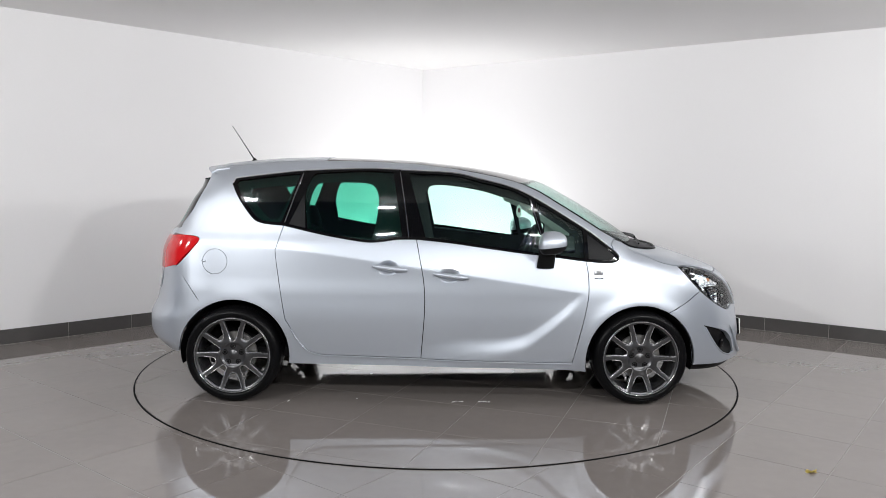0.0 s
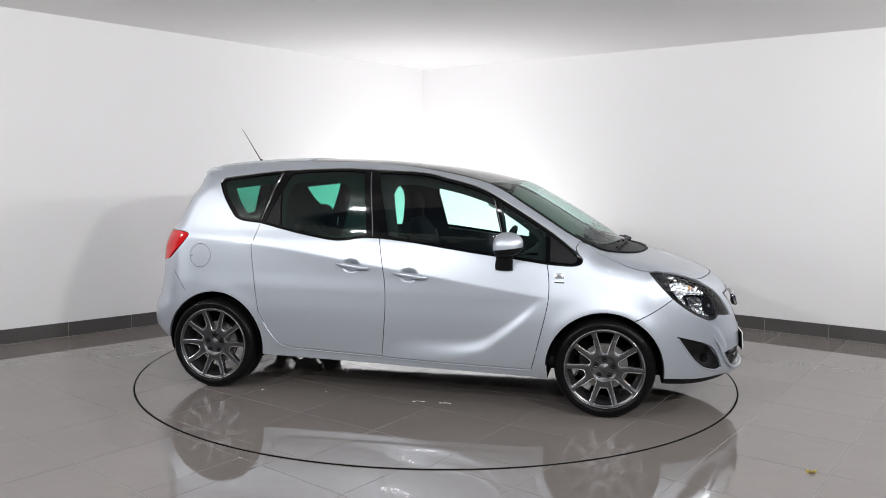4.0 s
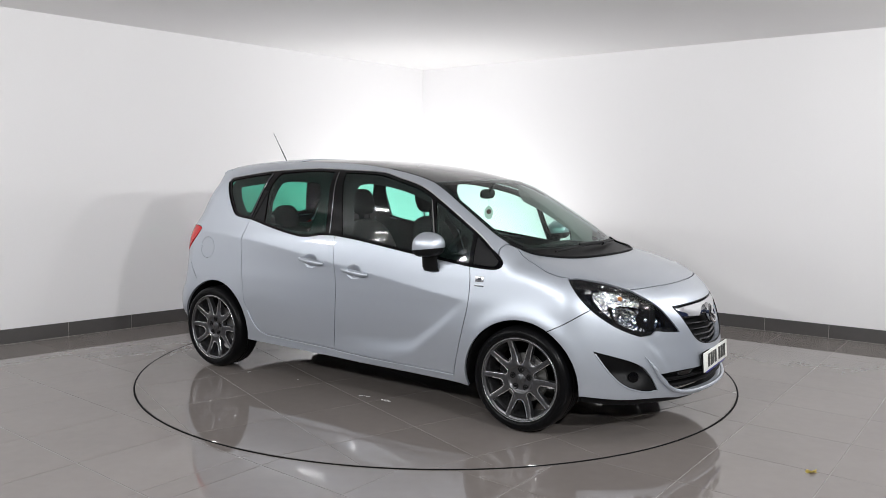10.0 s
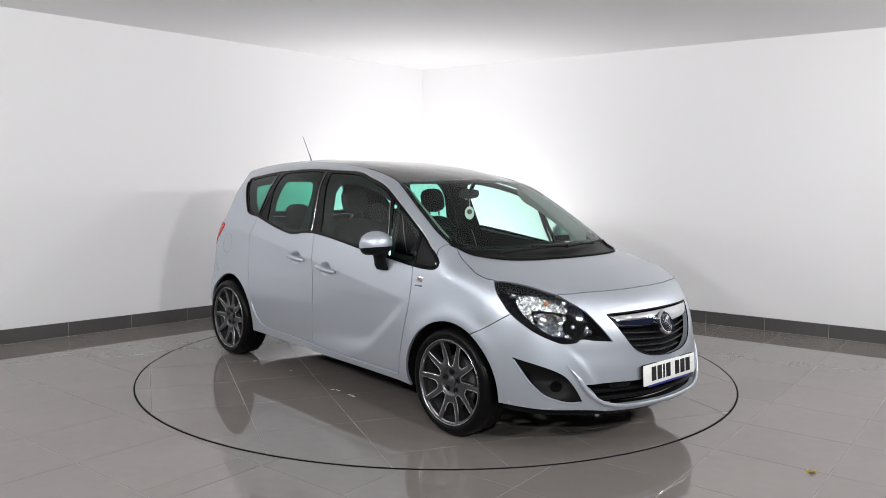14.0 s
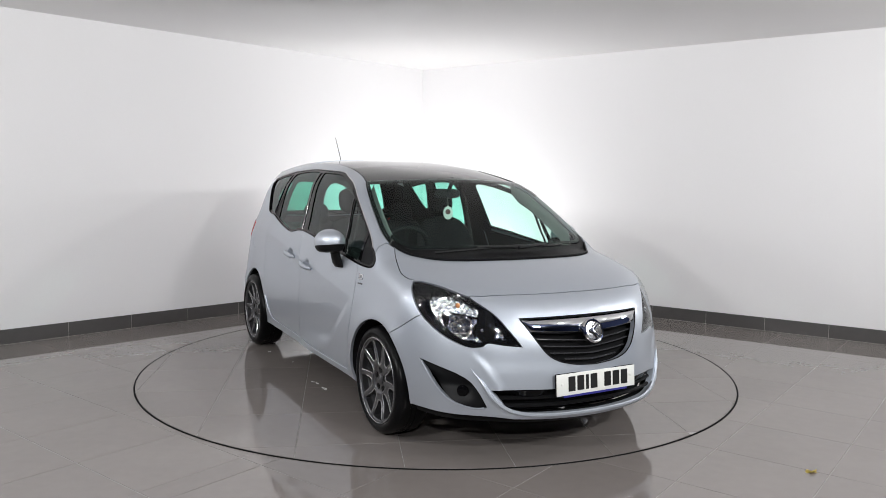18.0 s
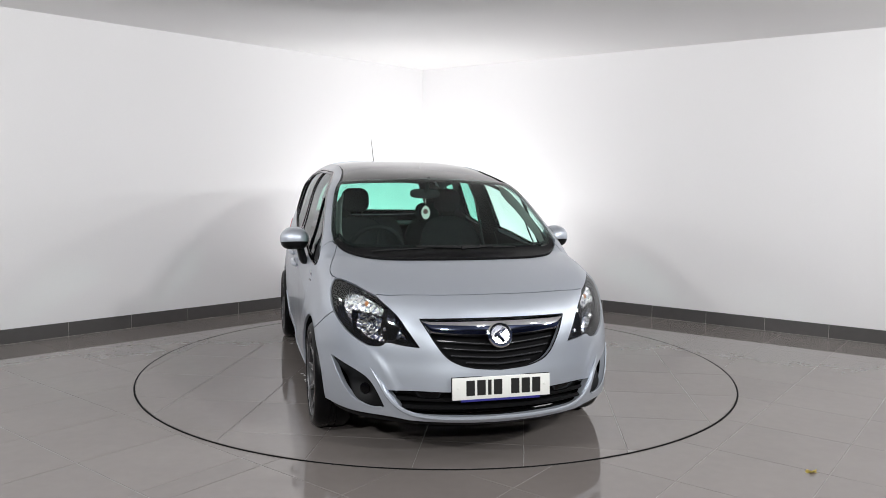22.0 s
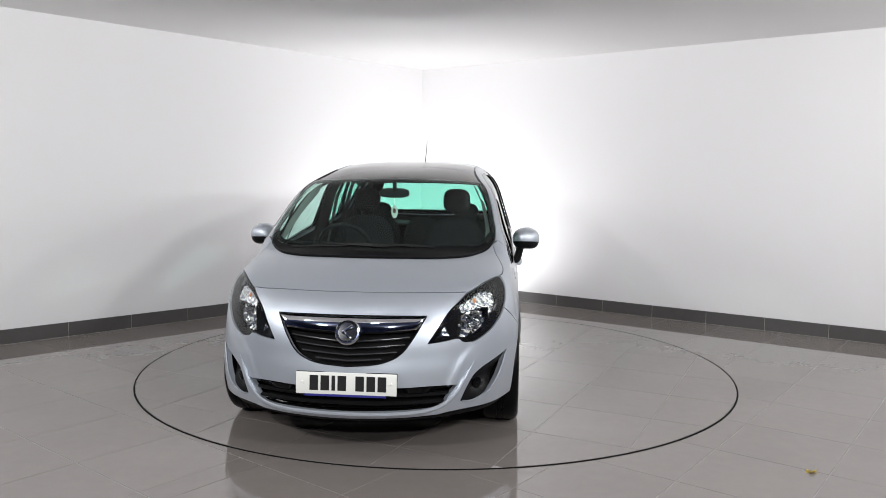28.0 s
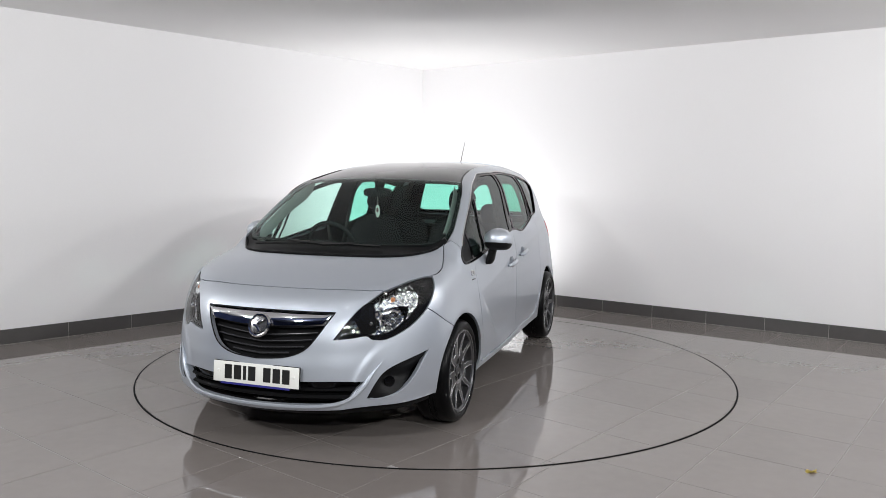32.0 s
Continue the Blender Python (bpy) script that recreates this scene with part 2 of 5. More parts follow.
def top(x, y):
    y2 = y * y
    return crest(x + 0.25 * y2 * step((x + 0.2) / 0.7)) - (y2 + (3.4 * y2 * y2 - 0.85 * y2) * step((0.55 - x) / 0.4)) * spline(x, [-1.8, -0.5, 0.5, 1.2, 1.5, 2.0], [0.10, 0.12, 0.11, 0.09, 0.05, 0.02])


def nose(y, z):
    y2 = y * y
    return spline(z, [0.12, 0.2, 0.28, 0.36, 0.45, 0.55, 0.65, 0.75, 0.85, 1.0], [2.13, 2.185, 2.21, 2.212, 2.205, 2.188, 2.165, 2.135, 2.10, 2.04]) - 0.42 * y2 - 0.35 * y2 * y2


def tail(y, z):
    y2 = y * y
    return spline(z, [0.15, 0.25, 0.31, 0.36, 0.40, 0.45, 0.52, 0.62, 0.75, 0.95, 1.06, 1.15, 1.3, 1.44, 1.60],
                  [-1.85, -1.905, -1.955, -2.01, -2.042, -2.052, -2.050, -2.005, -1.978, -1.958, -1.910, -1.838, -1.752, -1.668, -1.68]) + 0.26 * y2 + 0.25 * y2 * y2


def body(x, y, z):
    side = np.abs(y) - flank(x, z)
    k = spline(x, [-1.8, 0.3, 0.8, 1.3, 1.7, 2.0], [0.16, 0.13, 0.10, 0.10, 0.16, 0.16])
    f = smax(side, z - top(x, y), k)
    f = smax(f, x - nose(y, z), 0.12)
    f = smax(f, tail(y, z) - x, 0.10)
    return smax(f, 0.165 - z, 0.06)


def march(org, way, reach=3.0, steps=150):
    """First meeting of rays with the body, as points."""
    t0 = np.zeros(len(org))
    hit = np.full(len(org), np.nan)
    prev = np.zeros(len(org))
    for s in np.linspace(0, reach, steps):
        q = org + way * s
        f = body(q[:, 0], q[:, 1], q[:, 2])
        new_hit = np.isnan(hit) & (f < 0)
        hit[new_hit], t0[new_hit] = s, prev[new_hit]
        prev = np.where(np.isnan(hit), s, prev)
    lo, hi = t0, np.where(np.isnan(hit), reach, hit)
    for _ in range(26):
        mid = (lo + hi) / 2
        q = org + way * mid[:, None]
        ins = body(q[:, 0], q[:, 1], q[:, 2]) < 0
        hi, lo = np.where(ins, mid, hi), np.where(ins, lo, mid)
    q = org + way * hi[:, None]
    q[np.isnan(hit)] = np.nan
    return q


def outward(q, e=2e-3):
    g = np.stack([body(*(q + d).T) - body(*(q - d).T) for d in np.eye(3) * e], 1)
    return g / np.linalg.norm(g, axis=1)[:, None]


# ---- panels laid on the car's form ----
class Proj:
    """A way to see the body as a flat chart: 'side', 'top', 'slant' or a drum round an upright axis."""

    def __init__(self, kind, axis=0.0, side=-1):
        self.kind, self.axis, self.side = kind, axis, side

    def flat(self, q):
        x, y, z = np.asarray(q, float).T
        if self.kind == "side":
            return np.stack([x, z], 1)
        if self.kind == "top":
            return np.stack([x, y], 1)
        if self.kind == "slant":
            return np.stack([x, (y + z) * 0.70711], 1)
        return np.stack([np.arctan2(y, (x - self.axis) * self.side), z], 1)

    def lift(self, uv, reach=1.5, steps=50):
        u, v = np.asarray(uv, float).T
        o = np.ones_like(u)
        if self.kind == "side":
            org, way = np.stack([u, -1.2 * o, v], 1), np.stack([0 * o, o, 0 * o], 1)
        elif self.kind == "top":
            org, way = np.stack([u, v, 1.8 * o], 1), np.stack([0 * o, 0 * o, -o], 1)
        elif self.kind == "slant":
            org = np.stack([u, v * 0.70711 - 1.35, v * 0.70711 + 1.35], 1)
            way = np.stack([0 * o, o, -o], 1) * 0.70711
            reach, steps = 2.6, 85
        else:
            s = self.side
            org = np.stack([self.axis + s * 1.6 * np.cos(u), 1.6 * np.sin(u), v], 1)
            way = np.stack([-s * np.cos(u), -np.sin(u), 0 * o], 1)
        return march(org, way, reach, steps)


SIDE, TOP, SLANT = Proj("side"), Proj("top"), Proj("slant")
DRUM_F, DRUM_R = Proj("drum", 1.1, 1), Proj("drum", -1.1, -1)


def flow(pts, n=8):
    """A smooth open curve through the points."""
    p = np.asarray(pts, float)
    if len(p) < 3:
        return np.array([p[0] + (p[-1] - p[0]) * t for t in np.linspace(0, 1, n + 1)])
    q = np.vstack([2 * p[0] - p[1], p, 2 * p[-1] - p[-2]])
    out = []
    for a, b, c, d in zip(q, q[1:], q[2:], q[3:]):
        for t in np.arange(n) / n:
            out.append(0.5 * (2 * b + (c - a) * t + (2 * a - 5 * b + 4 * c - d) * t * t + (3 * b - a - 3 * c + d) * t ** 3))
    return np.array(out + [p[-1]])


def arc(cx, cz, r, a0, a1, n=24):
    a = np.radians(np.linspace(a0, a1, n))
    return np.stack([cx + r * np.cos(a), cz + r * np.sin(a)], 1)


def loop(*runs, close=1e-4):
    pts = np.vstack(runs)
    keep = [pts[0]]
    for p in pts[1:]:
        if np.linalg.norm(p - keep[-1]) > close:
            keep.append(p)
    if np.linalg.norm(keep[0] - keep[-1]) < close:
        keep.pop()
    return np.array(keep)


def resample(poly, h):
    """Splits long edges, drops crowded points, keeps corners."""
    out = []
    n = len(poly)
    for i in range(n):
        a, b = poly[i], poly[(i + 1) % n]
        k = max(1, int(np.ceil(np.linalg.norm(b - a) / h)))
        out += [a + (b - a) * t for t in np.arange(k) / k]
    return np.array(out)


def turn_area(p):
    x, y = p.T
    return 0.5 * np.sum(x * np.roll(y, -1) - np.roll(x, -1) * y)


def inset(poly, g):
    if turn_area(poly) < 0:
        poly = poly[::-1]
    if g == 0:
        return poly
    a, c = np.roll(poly, 1, 0), np.roll(poly, -1, 0)
    d1, d2 = poly - a, c - poly
    d1 /= np.linalg.norm(d1, axis=1)[:, None] + 1e-12
    d2 /= np.linalg.norm(d2, axis=1)[:, None] + 1e-12
    n = np.stack([-(d1[:, 1] + d2[:, 1]), d1[:, 0] + d2[:, 0]], 1)
    ln = np.linalg.norm(n, axis=1)[:, None] + 1e-9
    return poly + n / ln * g * np.minimum(2 / ln, 1.8)


def inside(pts, poly):
    x, y = pts.T
    res = np.zeros(len(pts), bool)
    a = poly
    b = np.roll(poly, -1, 0)
    for (x0, y0), (x1, y1) in zip(a, b):
        if y0 != y1:
            res ^= ((y0 > y) != (y1 > y)) & (x < (x1 - x0) * (y - y0) / (y1 - y0) + x0)
    return res


def fill(outer, holes, h):
    """Triangles over a chart region: points, faces, boundary edges."""
    loops = [resample(outer, h * 0.8)] + [resample(k, h * 0.8) for k in holes]
    edges, pts = [], []
    for lp in loops:
        s = len(pts)
        pts += list(lp)
        edges += [(s + i, s + (i + 1) % len(lp)) for i in range(len(lp))]
    pts = np.array(pts)
    lo, hi = loops[0].min(0), loops[0].max(0)
    gx, gy = np.meshgrid(np.arange(lo[0], hi[0], h), np.arange(lo[1], hi[1], h * 0.87))
    gx = gx + (np.arange(gx.shape[0]) % 2 * h / 2)[:, None]
    g = np.stack([gx.ravel(), gy.ravel()], 1)
    ok = inside(g, loops[0])
    for lp in loops[1:]:
        ok &= ~inside(g, lp)
    g = g[ok]
    if len(g):
        near = np.full(len(g), 9.0)
        for q in pts:
            near = np.minimum(near, np.hypot(g[:, 0] - q[0], g[:, 1] - q[1]))
        g = g[near > h * 0.45]
    allp = np.vstack([pts, g]) if len(g) else pts
    r = delaunay_2d_cdt([Vector(p) for p in allp], edges, [], 0, 1e-7)
    v = np.array([tuple(p) for p in r[0]])
    tri = np.array([tuple(f) for f in r[2]])
    c = v[tri].mean(1)
    ok = inside(c, loops[0])
    for lp in loops[1:]:
        ok &= ~inside(c, lp)
    tri = tri[ok]
    x, y = v[tri][:, :, 0], v[tri][:, :, 1]
    area2 = (x[:, 1] - x[:, 0]) * (y[:, 2] - y[:, 0]) - (x[:, 2] - x[:, 0]) * (y[:, 1] - y[:, 0])
    tri[area2 < 0] = tri[area2 < 0][:, ::-1]
    return v, tri[np.abs(area2) > 1e-9]


def rim_edges(tri):
    seen = {}
    for a, b, c in tri:
        for e in ((a, b), (b, c), (c, a)):
            seen[e] = 1
    return [e for e in seen if (e[1], e[0]) not in seen]


def mesh_from(name, verts, faces, normals, material, parent, label=""):
    me = bpy.data.meshes.new(name)
    me.from_pydata([tuple(v) for v in verts], [], [tuple(int(i) for i in f) for f in faces])
    me.materials.append(material)
    me.polygons.foreach_set("use_smooth", [True] * len(me.polygons))
    if normals is not None:
        me.normals_split_custom_set_from_vertices([tuple(n) for n in normals])
    me.update()
    ob = new(name, me)
    ob.parent = parent
    if label:
        tagged(ob, label)
    return ob


def panel(name, proj, outer, material, parent, holes=(), gap=0.0024, rim=0.022, drop=0.0, h=0.03, both=False, label="", relief=None, parents=None):
    """A sheet that lies on the body inside an outline (3D points or chart points), with turned-in edges.
    drop: metres below the skin. both: also its mirror image. relief: extra depth at chart points."""
    flatten = lambda k: proj.flat(k) if k.shape[1] == 3 else k
    outer = inset(flatten(np.asarray(outer, float)), gap)
    holes = [inset(flatten(np.asarray(k, float)), -gap) for k in holes]
    uv, tri = fill(outer, holes, h)
    q = proj.lift(uv)
    bad = np.isnan(q[:, 0])
    n = np.zeros_like(q)
    n[~bad] = outward(q[~bad])
    if bad.any():
        tri = tri[~bad[tri].any(1)]
    if relief is not None:
        drop = drop + relief(uv)
    q = q - n * (np.asarray(drop).reshape(-1, 1) if np.ndim(drop) else drop)
    q[bad] = 0
    if (np.cross(q[tri[0, 1]] - q[tri[0, 0]], q[tri[0, 2]] - q[tri[0, 0]]) @ n[tri[0, 0]]) < 0:
        tri = tri[:, ::-1]
    verts, norms, faces = [q], [n], [tuple(t) for t in tri]
    if rim:
        es = rim_edges(tri)
        base = len(q)
        ring = np.array([i for e in es for i in e])
        verts += [q[ring], q[ring] - n[ring] * rim]
        norms += [np.zeros((2 * len(ring), 3))]
        k = len(ring)
        faces += [(base + 2 * i + 1, base + 2 * i, base + k + 2 * i, base + k + 2 * i + 1) for i in range(len(es))]
    verts, norms = np.vstack(verts), np.vstack(norms)
    if relief is not None:
        norms = None
    made = []
    if both != "left":
        made.append(mesh_from(name, verts, faces, norms, material, parent if parents is None else parents[0], label))
    if both:
        m = np.array((1, -1, 1))
        made.append(mesh_from(name, verts * m, [f[::-1] for f in faces], None if norms is None else norms * m, material, parent if parents is None else parents[1], label))
    return made if both is True else made[0]


def tube(bm, pts, r, n=8, closed=False):
    pts = [Vector(p) for p in pts]
    rings = []
    for i, p in enumerate(pts):
        a = pts[i - 1] if i or closed else pts[0]
        b = pts[(i + 1) % len(pts)] if i + 1 < len(pts) or closed else pts[-1]
        d = (b - a).normalized()
        u = d.orthogonal().normalized() if not rings else (last - d * last.dot(d)).normalized()
        last = u
        w = d.cross(u)
        rr = r[i] if hasattr(r, "__len__") else r
        rings.append([bm.verts.new(p + (u * math.cos(2 * math.pi * k / n) + w * math.sin(2 * math.pi * k / n)) * rr) for k in range(n)])
    pairs = list(zip(rings, rings[1:])) + ([(rings[-1], rings[0])] if closed else [])
    for p, q in pairs:
        for k in range(n):
            bm.faces.new((p[k], p[(k + 1) % n], q[(k + 1) % n], q[k]))
    if not closed:
        bm.faces.new(rings[0][::-1])
        bm.faces.new(rings[-1])
    bmesh.ops.recalc_face_normals(bm, faces=bm.faces)


def blob(bm, sx, sy, sz, power=2.6, nu=28, nv=16, m=None, bend=None):
    """A closed rounded form: a superellipsoid, for cushions and housings."""
    f = lambda c, e: math.copysign(abs(c) ** e, c)
    e = 2.0 / power
    rows = []
    for j in range(1, nv):
        ph = -math.pi / 2 + math.pi * j / nv
        row = []
        for i in range(nu):
            th = 2 * math.pi * i / nu
            p = Vector((sx * f(math.cos(ph), e) * f(math.cos(th), e), sy * f(math.cos(ph), e) * f(math.sin(th), e), sz * f(math.sin(ph), e)))
            if bend:
                p = Vector(bend(*p))
            row.append(bm.verts.new(m @ p if m is not None else p))
        rows.append(row)
    for a, b in zip(rows, rows[1:]):
        for i in range(nu):
            bm.faces.new((a[i], a[(i + 1) % nu], b[(i + 1) % nu], b[i]))
    bm.faces.new(rows[0][::-1])
    bm.faces.new(rows[-1])


# ---- the car ----
car = tagged(new("car"), "silver compact people carrier with grey alloy wheels on a turntable", "car")

# lines of the body, in side view (x, z) or as points on the skin
DLO_TOP = flow([(-1.356, 1.412), (-1.345, 1.437), (-1.31, 1.452), (-1.02, 1.490), (-0.86, 1.505), (-0.47, 1.522), (-0.19, 1.513), (0.10, 1.500), (0.26, 1.466), (0.48, 1.410), (0.66, 1.325), (0.963, 1.140), (1.10, 1.040)])
DLO_LOW = flow([(1.10, 1.040), (1.150, 1.000), (1.172, 0.968), (1.155, 0.942), (1.10, 0.931), (0.955, 0.939), (0.74, 0.966), (0.47, 0.996), (0.09, 1.046), (-0.142, 1.068)])
DLO_MID = flow([(-0.142, 1.068), (-0.27, 1.066), (-0.36, 1.052), (-0.45, 1.047), (-0.55, 1.058), (-0.74, 1.090), (-1.004, 1.147)])
DLO_REAR = flow([(-1.004, 1.147), (-1.105, 1.156), (-1.16, 1.166), (-1.21, 1.195), (-1.30, 1.310), (-1.356, 1.412)])
B_GAP = flow([(-0.142, 1.068), (-0.124, 0.974), (-0.091, 0.788), (-0.085, 0.604), (-0.106, 0.297)])
DOOR_F = flow([(0.955, 0.939), (0.970, 0.85), (0.972, 0.731), (0.954, 0.616), (0.913, 0.436), (0.875, 0.276)])
DOOR_R = flow([(-0.747, 0.315), (-0.834, 0.343), (-0.904, 0.417), (-0.965, 0.520), (-0.985, 0.561), (-1.023, 0.779), (-1.050, 0.965), (-1.045, 1.010), (-1.004, 1.147)])
LOW_F = flow([(0.875, 0.276), (0.03, 0.290), (-0.106, 0.297)])
LOW_R = flow([(-0.106, 0.297), (-0.5, 0.307), (-0.747, 0.315)])
ARCH_F, ARCH_R = (1.320, 0.297, 0.357), (-1.316, 0.311, 0.357)
HL = {"top": [(-1.018, 0.903), (-0.948, 0.906), (-0.81, 0.888), (-0.65, 0.845)],
      "inner": [(-0.65, 0.845), (-0.52, 0.767), (-0.447, 0.690), (-0.385, 0.610)],
      "low": [(-0.385, 0.610), (-0.48, 0.618), (-0.545, 0.626), (-0.575, 0.608), (-0.62, 0.601)],
      "outer": [(-0.62, 0.601), (-0.665, 0.608), (-0.777, 0.656), (-0.888, 0.731), (-0.956, 0.800), (-1.000, 0.862), (-1.018, 0.903)]}
to3 = lambda proj, pts: proj.lift(np.asarray(pts, float))
flip = lambda q: q * np.array((1, -1, 1))
S3 = {k: to3(SIDE, v) for k, v in (("dlo_top", DLO_TOP), ("dlo_low", DLO_LOW), ("door_f", DOOR_F))}
H3 = {k: to3(DRUM_F, flow(v)) for k, v in HL.items()}

# windscreen, bonnet and roof lines in top view, half y
WS_SIDE = flow([(1.168, -0.716), (1.063, -0.718), (0.946, -0.702), (0.80, -0.676), (0.70, -0.652), (0.61, -0.626), (0.540, -0.598)])
WS_TOP = flow([(0.540, -0.598), (0.585, -0.50), (0.645, -0.356), (0.680, -0.18), (0.690, 0.0)])
WS_BASE = flow([(1.168, -0.716), (1.235, -0.690), (1.330, -0.630), (1.441, -0.545), (1.525, -0.393), (1.572, -0.18), (1.585, 0.0)])
GLASS_LOW = flow([(1.150, -0.690), (1.205, -0.668), (1.27, -0.60), (1.345, -0.40), (1.39, -0.18), (1.405, 0.0)])
BON_SIDE = flow([(1.210, -0.704), (1.26, -0.722), (1.34, -0.748), (1.40, -0.765), (1.45, -0.774), (1.52, -0.771), (1.572, -0.756)])
BON_FRONT = flow([(1.866, -0.583), (1.91, -0.495), (1.966, -0.299), (1.990, -0.12), (1.993, 0.0)])
ROOF_EDGE = flow([(0.540, -0.598), (0.390, -0.565), (0.2, -0.538), (-0.1, -0.518), (-0.5, -0.510), (-1.0, -0.510), (-1.30, -0.520), (-1.46, -0.538)])
sym = lambda c: np.vstack([c, (c * np.array((1, -1)))[::-1][1:]])

# roof and glass
panel("roof_panel", TOP, loop(sym(WS_TOP), (ROOF_EDGE * np.array((1, -1)))[ROOF_EDGE[:, 0] > -0.78], ROOF_EDGE[ROOF_EDGE[:, 0] > -0.78][::-1]), ROOF_GLASS, car, h=0.045, drop=0.006, label="black panoramic glass roof")
back = ROOF_EDGE[ROOF_EDGE[:, 0] < -0.74]
panel("rear_roof", TOP, loop(back, (back * np.array((1, -1)))[::-1]), PAINT, car, h=0.045)
BORDER = loop(sym(WS_TOP), (WS_SIDE * np.array((1, -1)))[::-1], sym(GLASS_LOW)[::-1], WS_SIDE)


ws_in = inset(BORDER, 0.025)
windscreen = panel("windscreen", TOP, BORDER, GLASS_CLEAR, car, h=0.05, rim=0.0, gap=0.004, label="clear raked windscreen")
panel("windscreen_border", TOP, BORDER, BLACK, car, holes=[ws_in], h=0.03, rim=0.0, gap=0.001, drop=0.004, label="black printed windscreen border")
panel("cowl", TOP, loop(sym(WS_BASE), sym(GLASS_LOW)[::-1]), BLACK, car, h=0.03, rim=0.02, drop=0.006, label="matt black scuttle panel")
panel("bonnet", TOP, loop(sym(WS_BASE)[(np.abs(sym(WS_BASE)[:, 1]) < 0.706)], (BON_SIDE * np.array((1, -1))), (TOP.flat(H3["top"]) * np.array((1, -1))), sym(BON_FRONT)[::-1], TOP.flat(H3["top"])[::-1], BON_SIDE[::-1]), PAINT, car, h=0.04)

# side panels
panel("roof_rail", SLANT, loop(S3["dlo_top"], S3["dlo_low"][:6], to3(SLANT, flow([(1.128, 0.19), (1.152, 0.245)])), to3(TOP, WS_SIDE), to3(TOP, ROOF_EDGE), to3(SIDE, [(-1.525, 1.482)])), PAINT, car, h=0.03, both=True)
wing_low = to3(SIDE, loop(arc(*ARCH_F, 190, 61)))
seam = flow([(1.493, 0.610), (1.60, 0.668), (1.718, 0.747)])
panel("front_wing", SLANT, loop(S3["door_f"], wing_low, to3(SIDE, seam), H3["outer"][H3["outer"][:, 2] > 0.742], to3(TOP, BON_SIDE[::-1]), to3(SLANT, [(1.152, 0.245), (1.128, 0.19)]), S3["dlo_low"][6:40]), PAINT, car, h=0.025, both=True)
scoop_edge = lambda xm, zm: np.stack([xm + 0.064 * np.cos(SC_A), zm + 0.046 * np.sign(np.sin(SC_A)) * np.abs(np.sin(SC_A)) ** 0.8], 1)
SC_A = np.linspace(0, 2 * math.pi, 41)[:-1]
doors_f = panel("front_door", SIDE, loop(DLO_LOW[DLO_LOW[:, 0] < 0.957][np.argmax(DLO_LOW[DLO_LOW[:, 0] < 0.957][:, 0]):], B_GAP, LOW_F[::-1], DOOR_F[::-1]), PAINT, car, holes=[scoop_edge(0.073, 0.8385)], h=0.0125, both=True)
doors_r = panel("rear_door", SIDE, loop(DLO_MID, DOOR_R[::-1], LOW_R[::-1], B_GAP[::-1]), PAINT, car, holes=[scoop_edge(-0.322, 0.8835)], h=0.0125, both=True)
panel("sill", SIDE, loop(LOW_F, LOW_R, flow([(-0.747, 0.315), (-0.834, 0.343), (-0.904, 0.417), (-0.965, 0.520)]), arc(*ARCH_R, 19, -9, 8), flow([(-0.945, 0.252), (-0.26, 0.2425), (0.43, 0.234), (0.84, 0.2245), (0.965, 0.212)]), arc(*ARCH_F, 194, 184, 6), [(0.958, 0.330), (0.90, 0.385)], DOOR_F[DOOR_F[:, 1] < 0.40]), PAINT, car, h=0.025, both=True)
TAIL = flow([(-1.80, 0.870), (-1.80, 0.965), (-1.765, 1.066), (-1.66, 1.077), (-1.555, 1.062), (-1.578, 1.007), (-1.70, 0.880), (-1.80, 0.870)])
GATE = flow([(-1.525, 1.482), (-1.535, 1.435), (-1.622, 1.242), (-1.70, 1.125), (-1.765, 1.066)])
tank = [np.array((-1.443, 0.911)) + np.array((0.080 * math.cos(a), 0.080 * math.sin(a))) for a in np.linspace(0, 2 * math.pi, 40)[:-1]]
QUARTER = loop(DLO_REAR, [(-1.42, 1.462)], GATE, [(-1.66, 1.077)], TAIL[16:49], flow([(-1.70, 0.879), (-1.62, 0.775), (-1.550, 0.672)]), arc(*ARCH_R, 123, 19), DOOR_R[DOOR_R[:, 1] > 0.505])
panel("rear_quarter", SIDE, QUARTER, PAINT, car, holes=[np.array(tank)], h=0.025, gap=0.0015)
panel("rear_quarter", SIDE, QUARTER, PAINT, car, h=0.025, gap=0.0015, both="left")
panel("fuel_flap", SIDE, np.array(tank), PAINT, car, h=0.025, gap=0.0012)

for s in (-1, 1):
    line = TOP.lift(np.vstack([WS_SIDE[30:], ROOF_EDGE[(ROOF_EDGE[:, 0] > 0.12)][1:]]))
    bm = bmesh.new()
    tube(bm, [tuple(p * np.array((1, -s, 1))) for p in line - outward(line) * 0.0075], 0.009, 6)
    part("roof_moulding", bm, BLACK, car, "black rubber roof moulding")
    edge = np.vstack([LOW_F, LOW_R[1:], DOOR_R[1:22]])
    q = SIDE.lift(edge - np.array((0.0, 0.007)))
    bm = bmesh.new()
    tube(bm, [tuple(p * np.array((1, -s, 1))) for p in q + outward(q) * 0.003], 0.006, 6)
    part("sill_edge", bm, PAINT, car)

